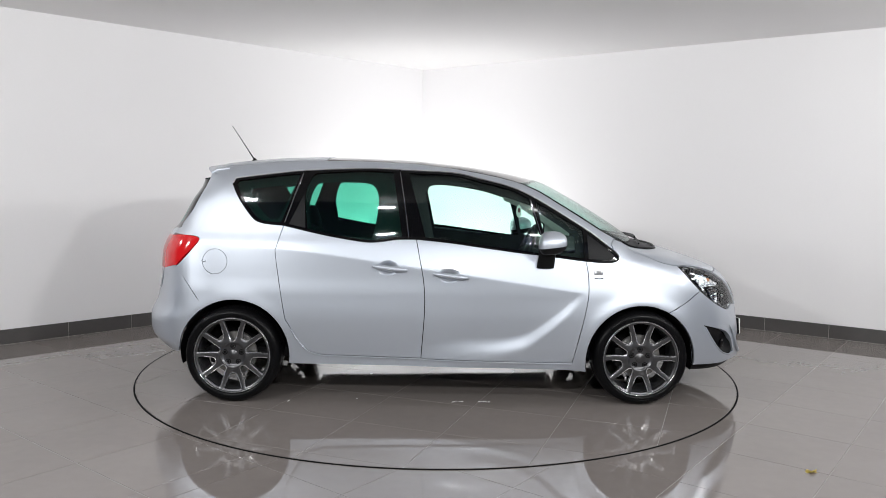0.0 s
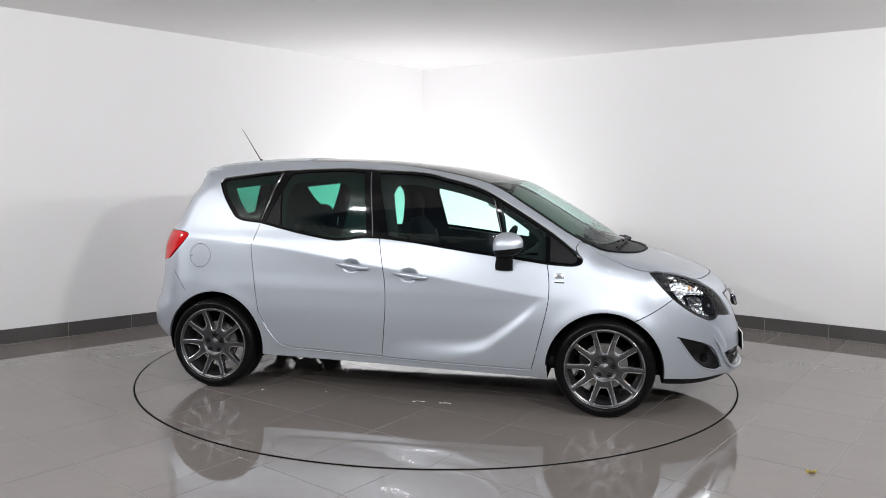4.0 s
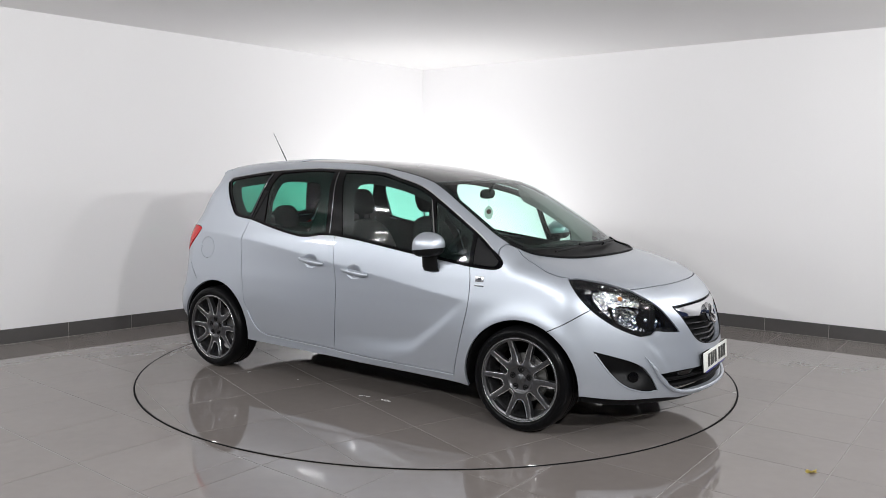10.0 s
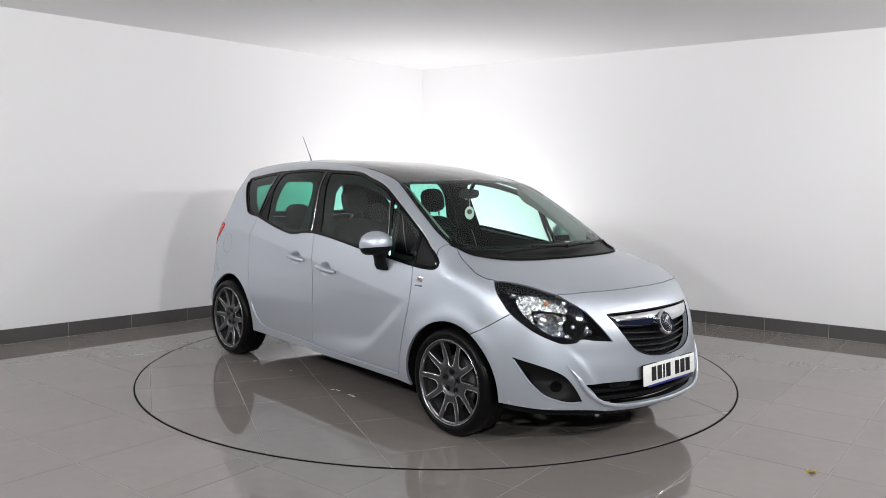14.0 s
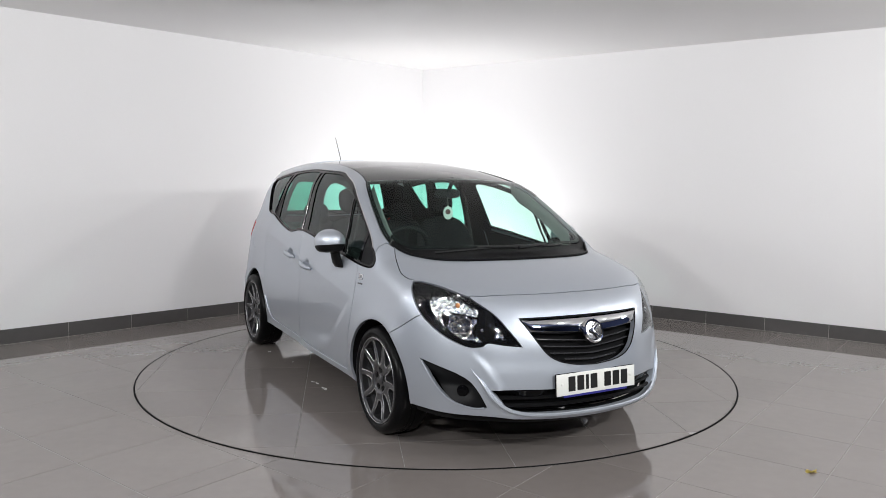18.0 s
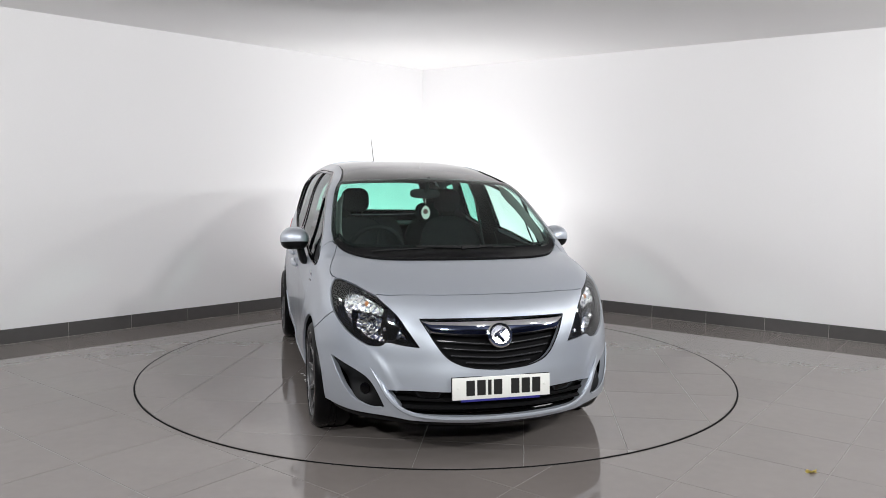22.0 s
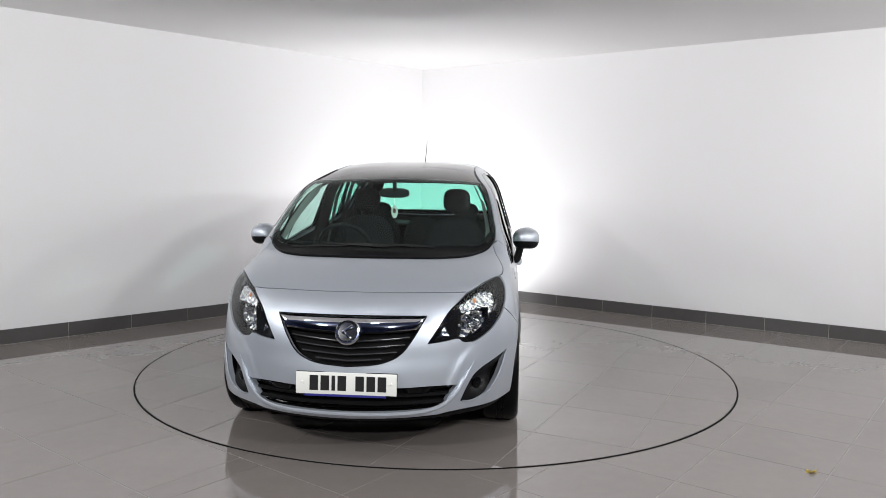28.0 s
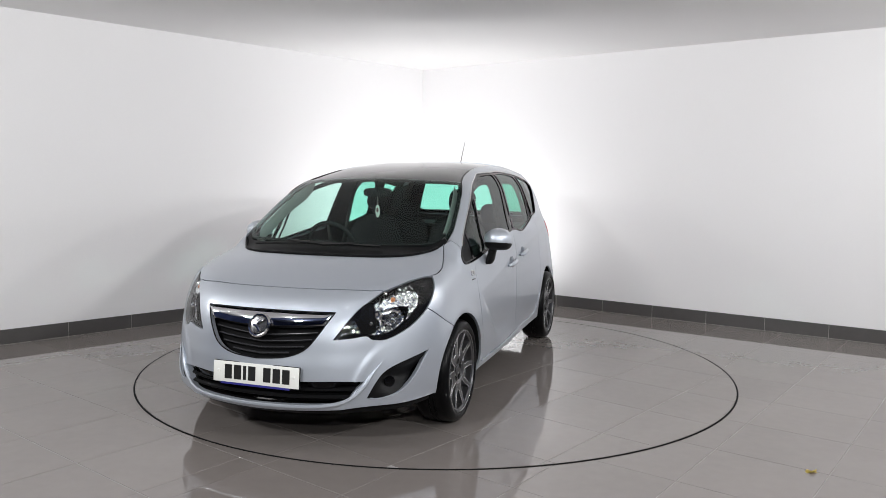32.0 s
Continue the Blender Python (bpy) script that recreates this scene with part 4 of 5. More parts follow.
# door handles with their scoops, mirrors, badges
for s, df, drr in zip((-1, 1), doors_f, doors_r):
    for door, x0, x1, z0, z1 in ((drr, -0.420, -0.200, 0.896, 0.871), (df, -0.026, 0.196, 0.851, 0.826)):
        xm, zm = (x0 + x1) / 2 - 0.012, (z0 + z1) / 2
        ys = -float(flank(np.array([xm]), np.array([zm]))[0])
        bm = bmesh.new()
        n = 14
        xsn = np.linspace(x0, x1, n)
        path = [(x, ys - 0.010 - 0.020 * (1 - abs(2 * (x - x0) / (x1 - x0) - 1) ** 3), z0 + (z1 - z0) * (x - x0) / (x1 - x0)) for x in xsn]
        tube(bm, [tuple(np.array(p) * np.array((1, -s, 1))) for p in path], [0.009 + 0.008 * (1 - abs(2 * i / (n - 1) - 1) ** 4) for i in range(n)], 10)
        handle = part("door_handle", bm, PAINT, door)
        if door is df:
            bm = bmesh.new()
            disc(bm, [(0.006, -0.004), (0.006, 0.001), (0.003, 0.001)], 14, Matrix.Translation((x0 + 0.022, s * (0.0235 - ys), z0 - 0.003)) @ pose(0, 0, 0, 90 if s < 0 else -90))
            part("key_hole", bm, BLACK, handle)
        o = panel("handle_scoop", SIDE, scoop_edge(xm, zm), PAINT, door, h=0.008, gap=-0.002, rim=0.0, both=("left" if s > 0 else False),
                  relief=lambda uv, xm=xm, zm=zm: 0.0015 + 0.030 * step(1.06 - np.hypot((uv[:, 0] - xm) / 0.064, (uv[:, 1] - zm) / 0.046)))
    # wing mirror
    M = Matrix.Translation((0.700, s * 0.917, 1.050))
    bm = bmesh.new()
    blob(bm, 0.116, 0.092, 0.076, 2.5, 36, 20, M, bend=lambda x, y, z, s=s: (x * (1.0 if x > 0 else 0.55) - 0.02 * (y * s > 0) * y * s * 6, y, z + 0.012 * (1 - abs(y) / 0.090) - 0.10 * abs(min(x, 0))))
    geom = bm.verts[:] + bm.edges[:] + bm.faces[:]
    bmesh.ops.bisect_plane(bm, geom=geom, plane_co=M @ Vector((0, 0, -0.016)), plane_no=(0.12, 0, -1), clear_outer=True)
    mirror = part("wing_mirror", bm, PAINT, car, "silver and black wing mirror")
    bm = bmesh.new()
    blob(bm, 0.113, 0.089, 0.072, 2.5, 36, 20, M, bend=lambda x, y, z, s=s: (x * (1.0 if x > 0 else 0.55) - 0.02 * (y * s > 0) * y * s * 6, y, z + 0.012 * (1 - abs(y) / 0.090) - 0.10 * abs(min(x, 0))))
    part("mirror_base", bm, BLACK, mirror, "black lower mirror shell")
    bm = bmesh.new()
    rows = []
    for k, (x, y, z, rx, ry) in enumerate(((0.700, 0.885, 1.02, 0.060, 0.026), (0.695, 0.872, 0.965, 0.054, 0.026), (0.690, 0.858, 0.915, 0.056, 0.028), (0.690, 0.842, 0.893, 0.055, 0.03), (0.690, 0.834, 0.890, 0.036, 0.024))):
        rows.append([bm.verts.new((x + rx * math.cos(a), s * y + ry * math.sin(a), z)) for a in np.linspace(0, 2 * math.pi, 21)[:-1]])
    for a, b in zip(rows, rows[1:]):
        for i in range(20):
            bm.faces.new((a[i], a[(i + 1) % 20], b[(i + 1) % 20], b[i]))
    bm.faces.new(rows[-1])
    bmesh.ops.recalc_face_normals(bm, faces=bm.faces)
    part("mirror_foot", bm, BLACK, mirror, "black mirror foot")
    bm = bmesh.new()
    blob(bm, 0.004, 0.074, 0.052, 3.0, 28, 14, M @ Matrix.Translation((-0.043, 0.004 * s, 0.006)) @ pose(0, 0, 0, 0, -7, 0))
    part("mirror_glass", bm, CHROME, mirror, "mirror glass")
    # badge on the wing: a chrome plaque above a plain bar
    def on_side(x, z, out):
        q = SIDE.lift(np.array([(x, z)]))
        n_ = outward(q)[0] * np.array((1, -s, 1))
        p_ = q[0] * np.array((1, -s, 1))
        nn = Vector(n_)
        xx = Vector((0, 0, 1)).cross(nn).normalized()
        return Matrix.Translation(Vector(p_) + nn * out) @ Matrix((xx, nn.cross(xx), nn)).transposed().to_4x4()
    bm = bmesh.new()
    box(bm, -0.028, 0.028, -0.017, 0.017, -0.003, 0.003, 0.002, on_side(1.035, 0.868, 0.002))
    badge = part("wing_badge", bm, RIM_EDGE, car, "small chrome side badge")
    bm = bmesh.new()
    box(bm, -0.012, 0.014, -0.008, 0.008, 0.0028, 0.0040, 0.0, on_side(1.035, 0.868, 0.002))
    part("badge_field", bm, STRIP, badge)
    bm = bmesh.new()
    box(bm, -0.030, 0.030, -0.004, 0.004, -0.002, 0.002, 0.001, on_side(1.035, 0.828, 0.001))
    part("badge_bar", bm, STRIP, badge)

# rear: lamps, tailgate, bumper, spoiler
T3 = DRUM_R.flat(to3(SIDE, [(-1.73, 1.072), (-1.66, 1.077), (-1.555, 1.062), (-1.578, 1.007), (-1.70, 0.880)]))
LENS = loop(flow(T3), flow([tuple(T3[-1]), (T3[-1, 0] + 0.20, 0.845), (T3[-1, 0] + 0.30, 0.850)]), flow([(T3[-1, 0] + 0.30, 0.850), (T3[0, 0] + 0.26, 1.02), (T3[0, 0] + 0.18, 1.062), tuple(T3[0])]))
tl = panel("tail_lamp", DRUM_R, LENS, RED_LAMP, car, h=0.025, both=True, gap=0.002, rim=0.03, drop=-0.004, label="red tail lamp")
gate_side = DRUM_R.flat(to3(SIDE, flow([(-1.52, 1.435), (-1.622, 1.242), (-1.70, 1.125), (-1.765, 1.066)])))
gl = loop(gate_side[::1], flow([(gate_side[-1, 0], 1.066), (-0.70, 0.86), (-0.62, 0.74), (-0.60, 0.70)]), flow([(-0.60, 0.70), (0.0, 0.69)]))
gate_out = loop(gl, (gl * m2)[::-1])
rw = flow([(-0.98, 1.435), (-0.93, 1.30), (-0.82, 1.155), (-0.75, 1.115), (0.0, 1.095)])
rear_win = loop(rw, (rw * m2)[::-1], flow([(0.98, 1.435), (0.0, 1.450), (-0.98, 1.435)]))
panel("tailgate", DRUM_R, gate_out, PAINT, car, holes=[rear_win], h=0.03)
panel("rear_window_border", DRUM_R, rear_win, GLOSS, car, holes=[np.array([(-0.74, 1.418), (-0.74, 1.16), (-0.68, 1.145), (0.68, 1.145), (0.74, 1.16), (0.74, 1.418)])], h=0.03, gap=-0.002, rim=0.0, drop=0.003)
rear_pane = np.array([(-0.75, 1.426), (-0.75, 1.15), (-0.69, 1.135), (0.69, 1.135), (0.75, 1.15), (0.75, 1.426)])
o = panel("rear_window", DRUM_R, rear_pane, GLASS_DARK, car, h=0.05, gap=-0.002, rim=0.0, drop=0.004)
bm = bmesh.new()
rows = []
for y in np.linspace(-0.555, 0.555, 25):
    z = float(top(np.array([-1.50]), np.array([y]))[0]) - 0.004
    xo = 0.125 * y * y / 0.308
    rows.append([bm.verts.new(p) for p in ((-1.40, y, z + 0.006), (-1.52 + xo * 0.3, y, z - 0.001), (-1.640 + xo, y, z - 0.016), (-1.655 + xo, y, z - 0.026), (-1.625 + xo, y, z - 0.055), (-1.48, y, z - 0.05))])
for a, b in zip(rows, rows[1:]):
    for i in range(5):
        bm.faces.new((a[i], a[i + 1], b[i + 1], b[i]))
bm.faces.new(rows[0])
bm.faces.new(rows[-1][::-1])
bmesh.ops.recalc_face_normals(bm, faces=bm.faces)
part("roof_spoiler", bm, PAINT, car)
bm = bmesh.new()
box(bm, -1.540, -1.455, -0.50, 0.50, 1.437, 1.500, 0.01)
part("gate_header", bm, BLACK, car)
rb = loop(DRUM_R.flat(to3(SIDE, flow([(-1.80, 0.872), (-1.70, 0.879), (-1.62, 0.775), (-1.550, 0.672)]))), DRUM_R.flat(to3(SIDE, arc(*ARCH_R, 121, 172, 14))), flow([(-0.93, 0.315), (-0.6, 0.295), (0.0, 0.29)]))
rb_top = flow([(float(DRUM_R.flat(to3(SIDE, [(-1.80, 0.872)]))[0, 0]), 0.872), (-0.70, 0.84), (-0.60, 0.69), (0.0, 0.68)])
rbl = loop(rb_top[::-1], rb)
panel("rear_bumper", DRUM_R, loop(rbl, (rbl * m2)[::-1]), PAINT, car, h=0.03)
bm = bmesh.new()
disc(bm, [(0.022, -0.01), (0.022, 0.004), (0.012, 0.016), (0.006, 0.026)], 18, Matrix.Translation((-1.36, -0.025, 1.572)))
aerial = part("aerial", bm, BLACK, car, "black whip aerial on the roof")
bm = bmesh.new()
tube(bm, [(-1.365, -0.025, 1.588), (-1.44, -0.025, 1.705), (-1.52, -0.025, 1.828)], [0.0045, 0.003, 0.002], 8)
part("aerial_rod", bm, BLACK, aerial)
def over(pts, up):
    q = TOP.lift(flow(pts))
    return [tuple(v) for v in q + outward(q) * up]


for blade_, arm_, lab in (([(1.370, -0.52), (1.402, -0.36), (1.418, -0.20), (1.428, 0.08)], [(1.405, -0.26), (1.428, -0.12), (1.446, 0.03)], "black windscreen wiper"), ([(1.440, -0.02), (1.418, 0.17), (1.388, 0.36)], [(1.415, 0.20), (1.438, 0.10), (1.452, 0.0)], "black windscreen wiper")):
    bm = bmesh.new()
    tube(bm, over(blade_, 0.014), 0.007, 6)
    w = part("wiper", bm, BLACK, car, lab)
    bm = bmesh.new()
    tube(bm, over(arm_, 0.022), [0.007 + 0.006 * i / (len(flow(arm_)) - 1) for i in range(len(flow(arm_)))], 6)
    part("wiper_arm", bm, BLACK, w)
bm = bmesh.new()
tube(bm, over([(p[0] - 0.012, p[1]) for p in sym(WS_BASE)[8:-8:6]], 0.003), 0.007, 6)
part("bonnet_seal", bm, BLACK, car)
q0 = SIDE.lift(np.array([(-1.515, 0.913)]))[0]
bm = bmesh.new()
blob(bm, 0.014, 0.006, 0.009, 2.2, 14, 8, Matrix.Translation(Vector(q0)))
part("flap_grip", bm, PAINT, car)

# ---- wheels: ten-spoke alloys, tyres, brakes ----
R_RIM, R_TYRE = 0.236, 0.316
pocket = []
for k in range(10):
    a0 = 36 * k + 18
    inner = 0.084 if k % 2 == 0 else 0.114
    pol = lambda r, a: (r * math.cos(math.radians(a0 + a)), r * math.sin(math.radians(a0 + a)))
    outer_arc = [pol(0.2165, a) for a in np.linspace(-13.4, 13.4, 9)]
    side1 = [pol(0.207, 14.2), pol(0.16, 13.0), pol(inner + 0.013, 10.0)]
    inn = [pol(inner + 0.003, 6.0), pol(inner, 0), pol(inner + 0.003, -6.0)]
    side2 = [pol(inner + 0.013, -10.0), pol(0.16, -13.0), pol(0.207, -14.2)]
    pocket.append(flow(outer_arc + side1 + inn + side2 + outer_arc[:1], 3)[:-1])
ring0 = np.array([(0.226 * math.cos(a), 0.226 * math.sin(a)) for a in np.linspace(0, 2 * math.pi, 97)[:-1]])
uv, tri = fill(ring0, pocket, 0.0065)
face_y = lambda r: spline(r, [0.0, 0.05, 0.066, 0.078, 0.12, 0.18, 0.226], [-0.030, -0.030, -0.027, -0.017, -0.021, -0.014, -0.004])
rr = np.hypot(*uv.T)
q = np.stack([uv[:, 0], -face_y(rr) * 1.0, uv[:, 1]], 1)
edge_d = np.min([np.min(np.hypot(uv[:, None, 0] - p[None, :, 0], uv[:, None, 1] - p[None, :, 1]), axis=1) for p in pocket], axis=0)
q[:, 1] = face_y(rr) - 0.0040 * np.exp(-((edge_d / 0.0060) ** 2))
es = rim_edges(tri)
faces = [tuple(t[::-1]) for t in tri]
verts = list(q)
ring_i = [i for e in es for i in e]
b0 = len(verts)
verts += [q[i] for i in ring_i] + [q[i] - np.array((0, 0.036, 0)) for i in ring_i]
k = len(ring_i)
faces += [(b0 + 2 * i, b0 + 2 * i + 1, b0 + k + 2 * i + 1, b0 + k + 2 * i) for i in range(len(es))]


def make_wheel(name):
    w = mesh_from(name, verts, faces, None, ALLOY, None)
    w.data.set_sharp_from_angle(angle=radians(35))
    bm = bmesh.new()
    lathe(bm, [(0.2255, -0.006), (0.229, 0.002), (0.2330, 0.003), (0.237, -0.001), (0.238, -0.010), (0.228, -0.02), (0.222, -0.030)], 96)
    part("rim_lip", bm, ALLOY, w)
    bm = bmesh.new()
    lathe(bm, [(0.2225, -0.028), (0.216, -0.045), (0.205, -0.09), (0.205, -0.19), (0.23, -0.20)], 96)
    part("rim_barrel", bm, BARREL, w, "dark inner barrel of the wheel")
    bm = bmesh.new()
    lathe(bm, [(0.2290, 0.0032), (0.2305, 0.0044), (0.2320, 0.0032)], 96)
    part("polished_ring", bm, RIM_EDGE, w)
    for p in pocket:
        p = np.asarray(p)
        r = np.hypot(*p.T)
        for run in (p[29:53], ):
            bm = bmesh.new()
            rr_ = np.hypot(*run.T)
            tube(bm, [(x, float(face_y(np.array([d]))[0]) - 0.0022, z) for (x, z), d in zip(run, rr_)], 0.0024, 5)
            part("polished_edge", bm, RIM_EDGE, w)
    bm = bmesh.new()
    lathe(bm, [(0.232, -0.008), (0.244, 0.004), (0.262, 0.010), (0.285, 0.006), (0.303, -0.006), (0.312, -0.022), (0.316, -0.045), (0.3165, -0.075), (0.311, -0.078), (0.311, -0.084), (0.3165, -0.087), (0.3168, -0.105), (0.311, -0.108), (0.311, -0.114), (0.3165, -0.117), (0.316, -0.15), (0.311, -0.18), (0.29, -0.20), (0.25, -0.205), (0.23, -0.195)], 96)
    tyre = part("tyre", bm, RUBBER, w, "black low-profile tyre")
    for i in range(5):
        a = math.radians(90 + 72 * i)
        bm = bmesh.new()
        disc(bm, [(0.0175, -0.012), (0.0175, 0.0005), (0.0125, 0.001), (0.0110, -0.006), (0.0085, -0.005), (0.0080, 0.001), (0.0005, 0.001)], 14, Matrix.Translation((0.054 * math.cos(a), -0.0265, 0.054 * math.sin(a))) @ Matrix.Rotation(radians(-90), 4, "X"))
        part("wheel_bolt", bm, BLACK, w)
    bm = bmesh.new()
    disc(bm, [(0.029, -0.01), (0.029, 0.003), (0.025, 0.006), (0.014, 0.0065), (0.011, 0.0085), (0.0005, 0.009)], 28, Matrix.Translation((0, -0.029, 0)) @ Matrix.Rotation(radians(-90), 4, "X"))
    part("centre_cap", bm, ALLOY, w)
    bm = bmesh.new()
    lathe(bm, [(0.07, -0.10), (0.07, -0.075), (0.135, -0.075), (0.137, -0.08), (0.137, -0.095), (0.07, -0.098)], 48)
    part("brake_disc", bm, STEEL, w)
    bm = bmesh.new()
    box(bm, 0.06, 0.15, -0.13, -0.055, -0.06, 0.06, 0.012)
    part("brake_caliper", bm, BLACK, w)
    # large rim, thin sidewall
    for o in (w, *w.children):
        for v in o.data.vertices:
            r = math.hypot(v.co.x, v.co.z)
            k = (0.243 + (r - 0.232) * 0.775) / r if o is tyre else 1.05
            v.co.x, v.co.z = v.co.x * k, v.co.z * k
    return w


STEEL = speckle(shader("brake_steel", (0.32, 0.31, 0.30), 0.4, 0.8), 40, 0.1)
wheel = make_wheel("wheel")
wheel.parent = car
wheel.matrix_basis = pose(AXLE_F, 0.868, HUB)
for ax, s in ((AXLE_R, 1), (AXLE_F, -1), (AXLE_R, -1)):
    copy_thing(wheel, pose(ax, s * 0.868, HUB, 0, 0, 0 if s > 0 else 180))

# wheel housings, floor pan, axles: the dark underside
for ax, cz in ((ARCH_F[0], ARCH_F[1]), (ARCH_R[0], ARCH_R[1])):
    for s in (-1, 1):
        bm = bmesh.new()
        a_, b_ = [], []
        for a in np.radians(np.linspace(-12, 192, 40)):
            x, z = ax + 0.352 * math.cos(a), cz + 0.352 * math.sin(a)
            w = float(flank(np.array([x]), np.array([max(z, 0.22)]))[0]) - 0.012
            a_.append(bm.verts.new((x, s * w, z)))
            b_.append(bm.verts.new((x, s * 0.58, z)))
        for i in range(39):
            bm.faces.new((a_[i], a_[i + 1], b_[i + 1], b_[i]))
        bm.faces.new(b_)
        part("wheel_housing", bm, SHUT, car)
bm = bmesh.new()
box(bm, -1.70, 1.90, -0.56, 0.56, 0.268, 0.30, 0.01)
box(bm, -0.93, 0.93, -0.80, 0.78, 0.262, 0.30, 0.01)
part("floor_pan", bm, SHUT, car)
bm = bmesh.new()
box(bm, 1.05, 1.98, -0.56, 0.56, 0.26, 0.80, 0.05)
part("engine_bay", bm, SHUT, car)
for ax in (AXLE_F, AXLE_R):
    bm = bmesh.new()
    tube(bm, [(ax, -0.72, HUB - 0.03), (ax - 0.03, -0.4, 0.235), (ax - 0.03, 0.4, 0.235), (ax, 0.72, HUB - 0.03)], 0.03, 10)
    part("axle", bm, SHUT, car)
bm = bmesh.new()
tube(bm, [(0.9, -0.2, 0.25), (-0.6, -0.2, 0.25), (-0.9, 0.1, 0.25), (-1.5, 0.25, 0.25)], 0.02, 10)
part("exhaust", bm, STEEL, car)

# ---- cabin ----
liner = lambda nm, proj, lp, mat, d, h=0.05, both=False, holes=(): panel(nm, proj, lp, mat, car, h=h, both=both, gap=0.004, rim=0.0, drop=d, holes=holes)
liner("door_card", SIDE, loop(DLO_LOW[DLO_LOW[:, 0] < 0.957][np.argmax(DLO_LOW[DLO_LOW[:, 0] < 0.957][:, 0]):], B_GAP, LOW_F[::-1], DOOR_F[::-1]), TRIM, 0.055, both=True)
liner("door_card", SIDE, loop(DLO_MID, DOOR_R[::-1], LOW_R[::-1], B_GAP[::-1]), TRIM, 0.055, both=True)
liner("boot_trim", SIDE, loop(DLO_REAR, [(-1.42, 1.43)], GATE[2:], flow([(-1.70, 0.879), (-1.62, 0.775), (-1.550, 0.672)]), arc(*ARCH_R, 123, 19), DOOR_R[DOOR_R[:, 1] > 0.505]), TRIM, 0.055, both=True)
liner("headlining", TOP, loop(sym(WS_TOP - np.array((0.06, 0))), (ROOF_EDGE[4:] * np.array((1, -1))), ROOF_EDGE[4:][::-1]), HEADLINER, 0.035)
liner("rail_lining", SLANT, loop(S3["dlo_top"][4:], to3(TOP, WS_SIDE), to3(TOP, ROOF_EDGE)), PILLAR_TRIM, 0.030, both=True)
for s in (-1, 1):
    xs_ = np.linspace(0.55, 1.13, 24)
    ins_ = TOP.lift(np.stack([xs_, spline(-xs_, -WS_SIDE[:, 0], WS_SIDE[:, 1]) + 0.055], 1))
    out_ = SIDE.lift(np.stack([xs_, spline(xs_, DLO_TOP[50:, 0], DLO_TOP[50:, 1]) - 0.055], 1))
    ins_, out_ = ins_ - outward(ins_) * 0.03, out_ - outward(out_) * 0.095
    mid_ = (ins_ + out_) / 2 - np.array((0.012, -0.012, 0.0))
    bm = bmesh.new()
    vs = [[bm.verts.new(p * np.array((1, -s, 1))) for p in r] for r in (ins_, mid_, out_)]
    for a, b in zip(vs, vs[1:]):
        for i in range(len(xs_) - 1):
            bm.faces.new((a[i], a[i + 1], b[i + 1], b[i]))
    bmesh.ops.recalc_face_normals(bm, faces=bm.faces)
    part("pillar_lining", bm, PILLAR_TRIM, car, "light grey inner windscreen pillar")
liner("corner_lining", SIDE, loop([(0.905, 1.125), (1.00, 1.065), (1.12, 0.985), (1.13, 0.95), (0.905, 0.965)]), PILLAR_TRIM, 0.060, both=True)
liner("gate_lining", DRUM_R, gate_out, TRIM, 0.04, holes=[inset(rear_win, 0.022)])
# inner window trims: thick pillars and sills leave smaller openings than the glass
IN_REAR = loop(flow([(-0.85, 1.28), (-0.82, 1.395), (-0.765, 1.444), (-0.495, 1.447), (-0.425, 1.415), (-0.398, 1.32), (-0.42, 1.15), (-0.44, 1.09)]), flow([(-0.44, 1.09), (-0.62, 1.10), (-0.83, 1.125)]))
IN_FRONT = loop(flow([(-0.082, 1.37), (-0.042, 1.437), (0.113, 1.437), (0.351, 1.391), (0.615, 1.30)]), flow([(0.615, 1.30), (0.65, 1.15), (0.685, 1.005)]), flow([(0.685, 1.005), (0.36, 1.022), (-0.02, 1.065)]))
IN_LITE = loop([(0.668, 1.25), (0.80, 1.165), (0.890, 1.10), (0.890, 1.0), (0.80, 1.005), (0.715, 1.015)])
IN_BACK = loop(flow([(-1.25, 1.395), (-1.10, 1.415), (-0.955, 1.433)]), flow([(-0.955, 1.433), (-1.00, 1.32), (-1.05, 1.205)]), flow([(-1.05, 1.205), (-1.11, 1.205), (-1.20, 1.30), (-1.25, 1.395)]))
liner("inner_window_trim", SIDE, inset(loop(DLO_TOP, DLO_LOW, DLO_MID, DLO_REAR), -0.02), TRIM, 0.050, h=0.03, both=True, holes=[IN_REAR, IN_FRONT, IN_LITE, IN_BACK])
for s in (-1, 1):
    bm = bmesh.new()
    tube(bm, [(-0.20, s * 0.70, 0.85), (-0.235, s * 0.62, 1.30), (-0.26, s * 0.56, 1.45)], 0.012, 6)
    part("seat_belt", bm, HEADLINER, car)
bm = bmesh.new()
box(bm, -1.60, 1.1, -0.72, 0.72, 0.27, 0.34, 0.02)
part("cabin_floor", bm, TRIM, car)
